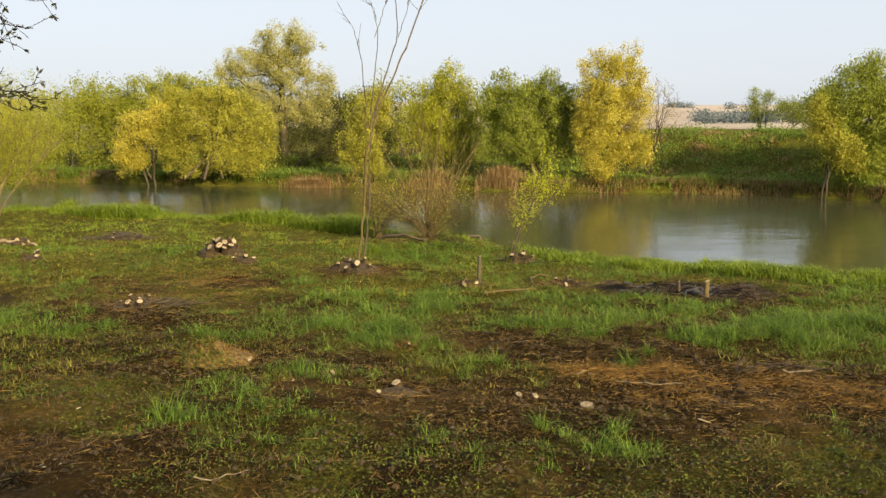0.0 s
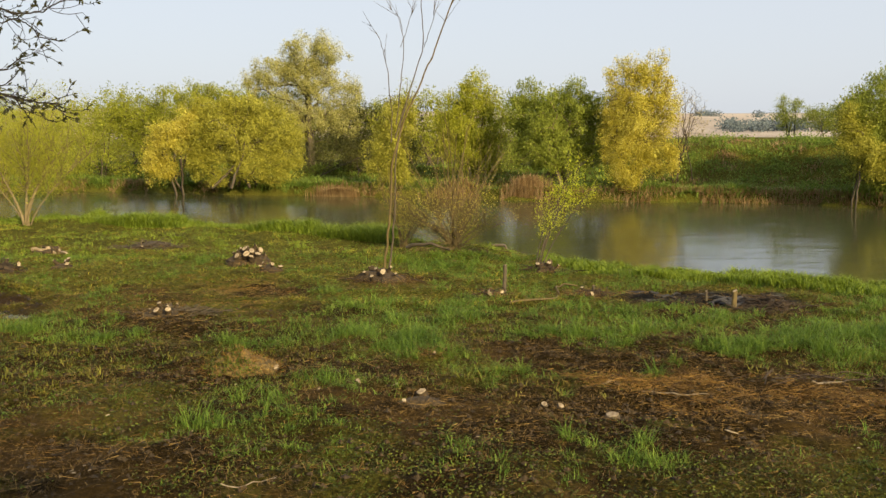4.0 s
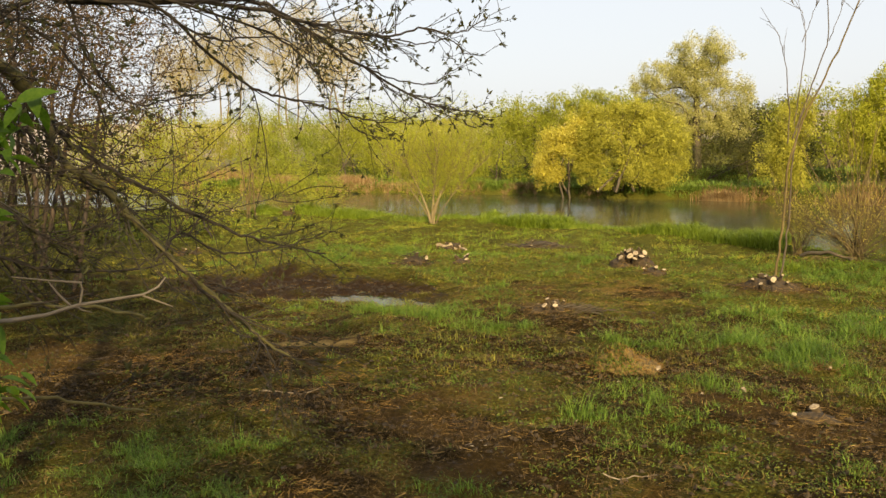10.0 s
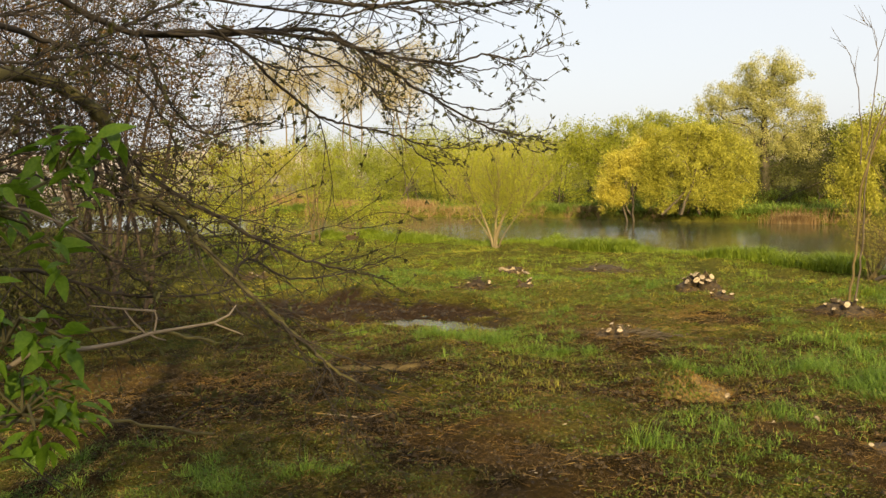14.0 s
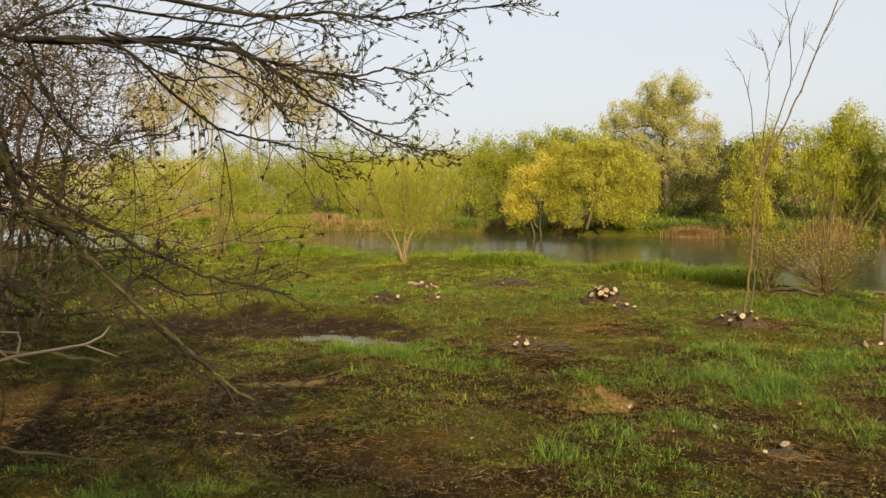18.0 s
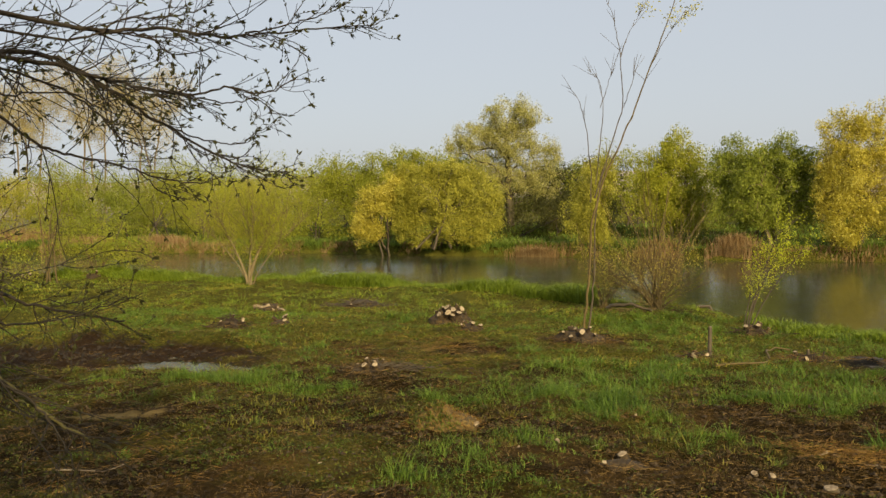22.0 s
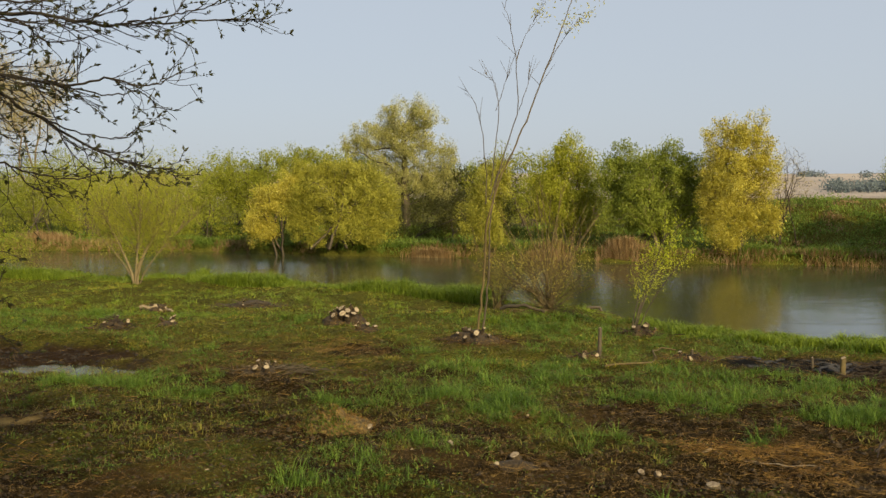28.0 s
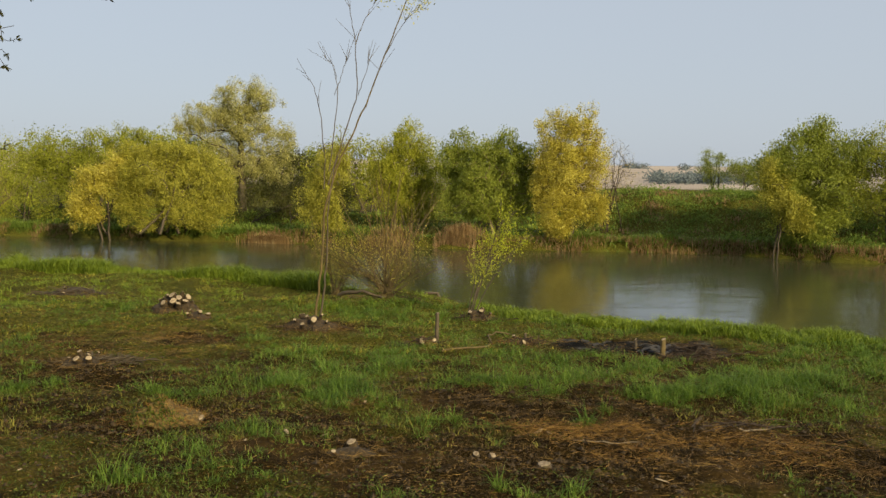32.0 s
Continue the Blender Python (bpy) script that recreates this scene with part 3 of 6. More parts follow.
tree("golden_willow", (6.3, 33.4), [(6.44, 33, 3.95, 0.95, 0.7, 0.75), (5.55, 33, 3.5, 0.6, 0.5, 0.8), (6.21, 33, 2.55, 1.2, 1.0, 1.1), (7.2, 33, 2.7, 0.5, 0.45, 0.95), (5.73, 32.8, 1.0, 0.84, 0.75, 0.9), (6.93, 32.8, 1.0, 0.84, 0.7, 0.75), (5.96, 32.7, 0.05, 0.55, 0.5, 0.6), (5.1, 33, 2.15, 0.3, 0.3, 1.0)],
     460, 48, 0.065, 0.17, L_GOLD, BARK, 0.18, "tall golden-yellow willow at the water's edge", "tree", "riverside willows", stems=2, droop=1.2, up=-0.4)
tree("bare_shrub", (8.0, 34.6), [(8.3, 34.6, 2.6, 0.55, 0.5, 1.05), (8.79, 34.6, 2.2, 0.38, 0.35, 1.05), (7.95, 34.6, 1.4, 0.5, 0.4, 1.0)],
     320, 2, 0.05, 0.12, L_TAN, BARK_RED, 0.07, "nearly bare reddish shrub beside the golden willow", "shrub", stems=7, stem_spread=0.25)
# darker leaf material chosen for this willow's shaded right and lower parts
tree("willow_tree", (13.9, 30.6), [(13.41, 30, 2.75, 1.0, 0.85, 0.95), (14.21, 30, 3.3, 0.7, 0.6, 0.8), (12.58, 30, 2.45, 0.6, 0.55, 0.7), (14.22, 30, 1.73, 1.2, 1.05, 1.2), (13.12, 30, 1.36, 0.85, 0.75, 0.95), (14.0, 29.7, 0.35, 1.2, 0.65, 0.8), (15.2, 30, 2.6, 0.9, 0.8, 1.0)],
     560, 46, 0.072, 0.2, L_GREEN, BARK, 0.18, "broad olive-green willow overhanging the river", "tree", "riverside willows", stems=5, up=0.6)
# the same willow's gold, sunlit limb, built apart in lighter yellow leaves
tree("sunlit_willow_limb", (12.5, 30.0), [(12.46, 29.3, 1.64, 0.5, 0.45, 0.56), (13.02, 29.3, 0.97, 0.56, 0.45, 0.5), (12.17, 29.3, 2.25, 0.26, 0.25, 0.48), (13.51, 29.3, 0.54, 0.37, 0.3, 0.3)],
     150, 42, 0.065, 0.16, L_YELLOW, BARK, 0.08, "drooping golden branches of the broad willow, lightened as sunlit", "bush", "riverside willows", stems=2, droop=1.0)
tree("willow_tree", (16.6, 29.5), [(16.4, 29.5, 2.0, 1.6, 1.2, 1.7), (18.3, 29.0, 1.7, 1.6, 1.2, 1.8)],
     300, 40, 0.08, 0.22, L_OLIVE, BARK, 0.18, "olive-green willow farther along the river", "tree", "riverside willows", stems=4)
tree("small_tree", (16.2, 46), [(16.14, 46, 2.55, 0.76, 0.68, 0.85), (15.82, 46, 3.2, 0.35, 0.31, 0.4), (16.6, 46, 3.1, 0.41, 0.37, 0.45)],
     150, 14, 0.06, 0.14, L_GREEN, BARK_DARK, 0.08, "small open-branched tree on top of the embankment", "tree", stems=4, up=0.8)
tree("embankment_bush", (17.4, 45), [(17.49, 45, 2.4, 0.91, 0.67, 0.74), (16.92, 45, 2.5, 0.46, 0.41, 0.6), (18.9, 45, 2.2, 1.0, 0.8, 0.9)],
     130, 30, 0.07, 0.2, L_GREEN, BARK, 0.06, "grey-green bush on the embankment", "bush", stems=4)
# hedge of budding bushes across the river, downstream
for i, (hx, hy, hw, hh, lm, lab) in enumerate((
        (-17.3, 41.0, 2.2, 3.4, L_OLIVE, "yellow-green bush on the far bank"), (-20.6, 42.0, 2.0, 3.0, L_YELLOW, "yellow-green bush on the far bank"),
        (-23.6, 42.5, 2.1, 3.2, L_OLIVE, "soft green bush on the far bank"), (-26.4, 43.0, 1.9, 3.7, L_OLIVE, "soft green bush on the far bank"),
        (-29.4, 43.0, 2.2, 3.3, L_GREEN, "soft green bush on the far bank"), (-33.0, 43.5, 2.2, 4.0, L_OLIVE, "rounded green bush on the far bank"),
        (-37.0, 43.5, 2.5, 3.7, L_YELLOW, "yellow-green bush on the far bank"), (-41.5, 43.5, 2.6, 4.0, L_OLIVE, "soft green bush on the far bank"),
        (-47.0, 43.5, 3.0, 4.2, L_OLIVE, "soft green bush on the far bank"))):
    z0 = ground_z(hx, hy)
    tree("hedge_bush", (hx, hy), [(hx - 0.5 * hw, hy, z0 + 0.42 * hh, 0.75 * hw, 1.0, 0.5 * hh), (hx + 0.45 * hw, hy, z0 + 0.5 * hh, 0.7 * hw, 1.0, 0.5 * hh), (hx, hy, z0 + 0.7 * hh, 0.6 * hw, 0.9, 0.33 * hh)],
         230, 30, 0.08, 0.26, lm, BARK, 0.1, lab, "bush", "hedge across the river", stems=4, stem_spread=0.6)
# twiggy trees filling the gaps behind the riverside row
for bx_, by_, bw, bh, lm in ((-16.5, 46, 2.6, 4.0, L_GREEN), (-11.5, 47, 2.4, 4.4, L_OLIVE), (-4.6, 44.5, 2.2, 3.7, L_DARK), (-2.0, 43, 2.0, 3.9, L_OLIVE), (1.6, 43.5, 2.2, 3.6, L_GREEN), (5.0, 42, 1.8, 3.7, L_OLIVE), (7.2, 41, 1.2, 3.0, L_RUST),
                              (-22, 49, 3.0, 4.2, L_OLIVE), (-27, 50, 3.0, 4.6, L_GREEN), (-33, 53, 3.4, 5.0, L_OLIVE), (-40, 53, 3.6, 5.2, L_GREEN), (-48, 52, 4.0, 5.4, L_OLIVE)):
    z0 = ground_z(bx_, by_)
    tree("background_tree", (bx_, by_), [(bx_ - 0.4 * bw, by_, z0 + 0.5 * bh, 0.8 * bw, 1.0, 0.5 * bh), (bx_ + 0.5 * bw, by_, z0 + 0.45 * bh, 0.8 * bw, 1.0, 0.48 * bh)],
         140, 22, 0.12, 0.32, lm, BARK, 0.13, "dense twiggy tree standing behind the riverside willows", "tree", "trees behind the river", stems=4, stem_spread=0.7)
# tall poplars with thin spring leaf, far behind
for px_, py_, ph in ((-31.8, 50, 10.6), (-35.6, 50, 11.6), (-39.6, 49, 11.0), (-44.5, 50, 10.2)):
    tree("tall_poplar", (px_, py_), [(px_, py_, ph * 0.64, 2.0, 1.4, ph * 0.2), (px_ + 1.3, py_, ph * 0.8, 1.7, 1.1, ph * 0.17), (px_ - 1.3, py_, ph * 0.76, 1.7, 1.1, ph * 0.18)],
         320, 24, 0.085, 0.30, L_TAN, BARK_PALE, 0.13, "tall open-crowned tree with thin pale spring leaf", "tree", "tall trees behind the hedge", stems=3, stem_spread=0.4)

# ---- near bank: willows and coppice ----


def shoots(name, base, stems, leaf_material, bark, leaf, per, label, category, twigs=5, twig_len=0.35, spread=0.04, low=0.3):
    """A shrub of slender separate stems: (dx, dy, height, radius), each with side twigs and leaves along them."""
    bx, by = base
    top = empty(name, (bx, by, ground_z(bx, by) - 0.03), label, category)
    crown, fine = Acc(), Acc()
    for dx, dy, h, r in stems:
        t = np.linspace(0, 1, 9)[:, None]
        start = np.r_[rng.normal(size=2) * 0.05, 0]
        pts = start + t * np.array([0, 0, h]) + (t**1.4) * np.array([dx, dy, 0]) + np.cumsum(rng.normal(size=(9, 3)) * 0.012 * h / 2, 0) * t
        acc = Acc()
        acc.tube(pts, r * (1 - 0.8 * t[:, 0]) + 0.002, 6)
        part("stem", acc, bark, top, "", True)
        for _ in range(twigs):
            u = rng.uniform(low, 0.97)
            p = np.array([np.interp(u, t[:, 0], pts[:, c]) for c in range(3)])
            way = np.array([dx, dy, h]) / h * 0.6 + rng.normal(size=3) * np.array([0.6, 0.6, 0.2]) + np.array([0, 0, 0.5])
            way /= np.linalg.norm(way)
            ln = twig_len * rng.uniform(0.5, 1.2)
            tw = p + np.linspace(0, 1, 5)[:, None] * way * ln + np.array([0, 0, 0.15 * ln]) * np.linspace(0, 1, 5)[:, None] ** 2
            fine.tube(tw, np.linspace(min(r * 0.4, 0.006), 0.0015, 5), 4)
            m = max(1, int(per * rng.uniform(0.6, 1.3)))
            at = tw[rng.integers(1, 5, m)] + rng.normal(size=(m, 3)) * spread
            crown.leaves(at, rng.normal(size=(m, 3)) + way, leaf * rng.uniform(0.6, 1.3, m), leaf * 0.4)
    if fine.n:
        tagged(part("twig_mass", fine, bark, top), kind="stuff")
    if crown.n:
        part("crown", crown, leaf_material, top)
    return top


def sapling():
    """A slim willow: two close stems that fork into thin upright rods, leafing only at the highest tip."""
    x0, y0 = -1.02, 10.5
    top = empty("willow_sapling", (x0, y0, ground_z(x0, y0) - 0.03), "slender tall willow sapling, bare but for leafing tips", "sapling")
    rods = (
        (0.0155, 0.0036, [(0, 0), (0.08, 0.69), (0.11, 1.36), (0.25, 1.89), (0.35, 2.12), (0.54, 2.59), (0.74, 3.15), (0.91, 3.62), (1.01, 3.95), (1.12, 4.3)]),
        (0.0130, 0.0036, [(0.06, 0), (0.13, 0.7), (0.15, 1.4), (0.22, 1.9), (0.33, 2.15)]),
        (0.0085, 0.0022, [(0.15, 1.65), (0.31, 2.22), (0.45, 2.69), (0.43, 3.29), (0.37, 3.7), (0.28, 3.95)]),
        (0.0065, 0.0021, [(0.16, 1.8), (0.21, 2.3), (0.25, 2.69), (0.21, 3.02), (0.08, 3.14)]),
        (0.0072, 0.0021, [(0.11, 1.6), (0.11, 2.02), (0.06, 2.49), (-0.02, 2.82), (-0.11, 2.95)]),
        (0.0043, 0.0021, [(0.45, 2.69), (0.56, 3.0), (0.57, 3.25)]),
        (0.0043, 0.0021, [(0.74, 3.15), (0.92, 3.5), (1.1, 3.75)]),
        (0.0043, 0.0014, [(0.43, 3.29), (0.55, 3.6), (0.66, 3.8)]),
        (0.0043, 0.0014, [(0.21, 2.7), (0.33, 3.05), (0.40, 3.3)]),
    )
    fine, crown = Acc(), Acc()
    for ra, rb, pts in rods:
        p = np.array([(1.1 * a, 0.04 * math.sin(3 * c + a), c) for a, c in pts])
        s = np.linspace(0, len(p) - 1, 5 * len(p))
        path = np.stack([np.interp(s, np.arange(len(p)), p[:, c]) for c in range(3)], -1)
        path[1:-1] = (path[:-2] + 2 * path[1:-1] + path[2:]) / 4
        path += rng.normal(size=path.shape) * 0.004
        acc = Acc()
        acc.tube(path, np.linspace(ra, rb, len(path)), 7)
        part("stem", acc, BARK_YELLOW if ra > 0.0145 else BARK, top, "", True)
        for _ in range(5):
            u = rng.integers(len(path) // 2, len(path) - 1)
            if path[u, 2] < 1.7:
                continue
            way = path[u + 1] - path[u]
            way = way / np.linalg.norm(way) + rng.normal(size=3) * np.array([0.5, 0.4, 0.2])
            ln = rng.uniform(0.12, 0.35)
            q = path[u] + np.linspace(0, 1, 4)[:, None] * way / np.linalg.norm(way) * ln
            fine.tube(q, np.linspace(0.003, 0.0015, 4), 4)
            if ra > 0.0145 and path[u, 2] > 3.4 or ra < 0.005 and q[-1, 0] > 0.8:
                m = 22
                crown.leaves(q[rng.integers(1, 4, m)] + rng.normal(size=(m, 3)) * 0.05, rng.normal(size=(m, 3)), rng.uniform(0.025, 0.05, m), 0.018)
    m = 260
    crown.leaves(np.array([1.2, 0, 4.15]) + rng.normal(size=(m, 3)) * np.array([0.13, 0.12, 0.16]), rng.normal(size=(m, 3)), rng.uniform(0.025, 0.05, m), 0.018)
    tagged(part("twig_mass", fine, BARK, top), kind="stuff")
    part("crown", crown, L_PALE, top)


sapling()
shoots("small_willow", (-8.4, 16.7), [(-0.75, 0.0, 1.5, 0.034), (0.85, 0.1, 1.6, 0.038), (-0.2, 0.3, 1.6, 0.018), (0.3, -0.2, 1.7, 0.018), (1.2, 0.1, 1.45, 0.014), (-1.2, 0.1, 1.4, 0.014), (0.5, 0.3, 1.5, 0.012)],
       L_LIME, BARK_PALE, 0.027, 170, "small spreading willow with misty yellow-green leaf", "tree", twigs=32, twig_len=0.95, spread=0.15, low=0.38)
shoots("coppiced_willow", (-0.2, 12.9), [(rng.uniform(-0.85, 0.8), rng.uniform(-0.3, 0.3), rng.uniform(0.8, 2.0), 0.0055) for _ in range(24)] + [(rng.uniform(-1.0, 0.9), rng.uniform(-0.3, 0.3), rng.uniform(0.35, 0.8), 0.005) for _ in range(34)],
       L_GOLD, BARK_YELLOW, 0.020, 13, "coppiced willow of many thin yellowish shoots", "shrub", twigs=6, twig_len=0.42, spread=0.07)
shoots("willow_regrowth", (-0.95, 13.3), [(rng.uniform(-0.4, 0.5), rng.uniform(-0.2, 0.2), rng.uniform(0.4, 1.1), 0.005) for _ in range(16)],
       L_GOLD, BARK_YELLOW, 0.020, 12, "low yellow regrowth on a cut willow stool", "shrub", twigs=8, twig_len=0.35, spread=0.07)
shoots("bright_shrub", (0.92, 11.3), [(0.55, 0.1, 1.40, 0.008), (0.42, 0.0, 1.25, 0.007), (0.65, 0.1, 1.05, 0.007), (0.25, 0.1, 1.0, 0.006), (0.5, -0.1, 1.2, 0.006)],
       L_BRIGHT, BARK, 0.026, 34, "young shrub with bright yellow-green leaves", "shrub", twigs=14, twig_len=0.30, spread=0.04, low=0.38)

# thicket to the left, rusty with buds
tree("rusty_thicket", (-9.2, 7.6), [(-9.6, 7.6, 3.2, 1.7, 1.2, 1.7), (-8.4, 8.2, 2.7, 1.1, 1.0, 1.5)],
     1500, 7, 0.042, 0.12, L_RUST, BARK_RED, 0.10, "dense lacy thicket of reddish budding twigs", "thicket", stems=6, stem_spread=0.6, tip=0.004)
tree("rusty_thicket", (-12.0, 8.8), [(-12.0, 8.8, 3.4, 1.8, 1.2, 2.2), (-10.8, 9.8, 2.9, 1.2, 1.0, 1.4)],
     1100, 7, 0.048, 0.14, L_RUST, BARK_RED, 0.10, "dense lacy thicket of reddish budding twigs", "thicket", stems=6, stem_spread=0.6, tip=0.004)
tree("budding_tree", (-11.4, 6.0), [(-11.2, 6.2, 3.6, 2.0, 1.4, 1.8), (-10.2, 7.2, 3.0, 1.4, 1.2, 1.5), (-12.4, 5.6, 2.0, 1.6, 1.2, 1.6)],
     1900, 6, 0.044, 0.13, L_RUST, BARK_DARK, 0.12, "dark twiggy tree just coming into bud", "tree", stems=4, stem_spread=0.5, tip=0.004)
tree("budding_tree", (-8.6, 4.6), [(-8.4, 4.8, 4.0, 1.8, 1.4, 1.7), (-7.4, 5.8, 3.5, 1.2, 1.1, 1.3), (-9.6, 4.4, 2.8, 1.3, 1.2, 1.4)],
     1450, 5, 0.036, 0.10, L_RUST, BARK_DARK, 0.12, "dark twiggy tree just coming into bud", "tree", stems=3, stem_spread=0.4, tip=0.004)
for qx, qy, qw, qh, qn, lm in ((-14.2, 12.2, 1.3, 2.0, 150, L_RUST), (-16.5, 11.4, 1.6, 2.6, 200, L_DARK), (-8.8, 6.0, 1.0, 1.3, 200, L_DARK), (-11.2, 6.6, 1.4, 1.8, 250, L_DARK), (-9.4, 5.0, 1.2, 2.0, 250, L_DARK), (-12.2, 13.6, 0.9, 1.5, 150, L_OLIVE),
                               (-18.5, 14.5, 1.8, 2.8, 200, L_DARK), (-16.2, 16.0, 1.2, 1.9, 150, L_OLIVE), (-15.2, 9.8, 2.0, 2.6, 420, L_DARK), (-12.2, 7.4, 1.8, 2.6, 420, L_DARK), (-10.2, 5.2, 1.5, 2.6, 420, L_DARK), (-15.0, 8.0, 2.0, 3.6, 420, L_DARK)):
    tree("bramble_thicket", (qx, qy), [(qx, qy, qh * 0.5, qw, 0.8, qh * 0.5), (qx + 0.6 * qw, qy, qh * 0.35, 0.7 * qw, 0.7, qh * 0.38)],
         qn, 9, 0.050, 0.17, lm, BARK_RED, 0.06, "low tangled thicket of brambles and shoots", "thicket", "brambles", stems=5, stem_spread=0.5, tip=0.004)
tree("olive_sapling", (-13.2, 16.8), [(-13.2, 16.8, 1.9, 0.6, 0.5, 1.0), (-13.4, 16.8, 1.0, 0.6, 0.5, 0.7)],
     130, 12, 0.04, 0.13, L_OLIVE, BARK_YELLOW, 0.05, "slender sapling with sparse yellow-green leaf", "sapling", stems=4, stem_spread=0.2)
tree("olive_sapling", (-14.6, 16.2), [(-14.6, 16.2, 1.6, 0.7, 0.6, 1.2)],
     130, 12, 0.04, 0.14, L_OLIVE, BARK_YELLOW, 0.05, "slender sapling with sparse yellow-green leaf", "sapling", stems=4, stem_spread=0.2)
tree("meadow_bush", (-13.3, 18.3), [(-13.3, 18.3, 0.9, 0.9, 0.7, 1.0), (-12.4, 18.4, 0.6, 0.8, 0.7, 0.7)],
     150, 30, 0.045, 0.16, L_OLIVE, BARK_YELLOW, 0.05, "low yellow-green bush on the meadow", "bush", stems=5)
# unseen trees added behind the camera to shade the foreground and block sky light
for sx, sy, sh, sn in ((4.0, -5.8, 7.4, 32), (9.6, -4.6, 5.4, 100), (-0.8, -7.6, 8.4, 100), (5.4, -7.2, 8.4, 66), (-5.4, -5.6, 9.4, 100), (-8.6, -3.0, 9.0, 100), (-11.6, 0.4, 8.4, 100), (-3.2, -8.2, 9.6, 100)):
    tree("unseen_shade_tree", (sx, sy), [(sx, sy, sh * 0.66, 1.8, 1.6, sh * 0.30), (sx + 1.2, sy, sh * 0.5, 1.5, 1.4, sh * 0.25)],
         sn, 12, 0.19, 0.38, L_OLIVE, BARK, 0.22, "unseen leafing tree added behind the camera for shade", "tree", "trees behind the clearing", stems=2)

# unseen trunk, added only for the narrow shadow it throws on the left soil
tree("unseen_shade_tree", (2.0, -4.9), [(2.0, -4.9, 6.6, 1.1, 1.0, 0.9)], 60, 8, 0.15, 0.3, L_OLIVE, BARK, 0.12, "unseen slim bare-stemmed tree added to cast a trunk shadow", "tree", "trees behind the clearing")

# ---- the overhanging tree ----


def limb(acc, fine, buds, pts, r0, r1, twigs, length, depth=2, sides=7):
    """A limb through the given points, with branching twigs on it that end in opening buds."""
    pts = np.array(pts)
    k = len(pts)
    s = np.linspace(0, k - 1, 6 * k)
    i = np.clip(s.astype(int), 0, k - 2)
    f = (s - i)[:, None]
    prev, nxt = np.maximum(i - 1, 0), np.minimum(i + 2, k - 1)
    a, b, c, d = pts[prev], pts[i], pts[i + 1], pts[nxt]
    path = 0.5 * (2 * b + (c - a) * f + (2 * a - 5 * b + 4 * c - d) * f**2 + (3 * b - a - 3 * c + d) * f**3)
    path += rng.normal(size=path.shape) * 0.0025
    rad = np.linspace(r0, r1, len(path))
    acc.tube(path, rad, sides)
    for _ in range(twigs):
        u = int(len(path) * rng.uniform(0.08, 0.98))
        u = min(u, len(path) - 2)
        along = path[u + 1] - path[u]
        along /= np.linalg.norm(along) + 1e-9
        twig(fine, buds, path[u], along, length * rng.uniform(0.5, 1.25) * (1.25 - 0.85 * u / len(path)), min(rad[u] * 0.5, 0.0023), depth)


def twig(acc, buds, p, along, ln, r, depth):
    way = along * 0.8 + rng.normal(size=3) * 0.5 + np.array([0.05, 0.06, -0.04])
    way /= np.linalg.norm(way)
    bend = rng.normal(size=3) * 0.28 + np.array([0, 0, 0.08])
    t = np.linspace(0, 1, 7)[:, None]
    pts = p + t * way * ln + t**2 * bend * ln + rng.normal(size=(7, 3)) * 0.012 * ln * t
    acc.tube(pts, np.linspace(r, max(0.0009, r * 0.4), 7), 4)
    if depth > 0:
        for _ in range(rng.integers(1, 4)):
            u = rng.integers(1, 7)
            a = pts[u] - pts[u - 1]
            twig(acc, buds, pts[u], a / np.linalg.norm(a), ln * rng.uniform(0.35, 0.65), max(0.0010, r * 0.65), depth - 1)
    else:
        m = 4
        at = pts[rng.integers(3, 7, m)]
        w = (pts[-1] - pts[0]) / ln + rng.normal(size=(m, 3)) * 0.6 + np.array([0, 0, 0.35])
        buds.leaves(at, w, rng.uniform(0.008, 0.018, m), 0.006)
        buds.leaves(np.repeat(pts[-1:], 3, 0), (pts[-1] - pts[-2]) / np.linalg.norm(pts[-1] - pts[-2]) + rng.normal(size=(3, 3)) * 0.35, 0.022, 0.008)


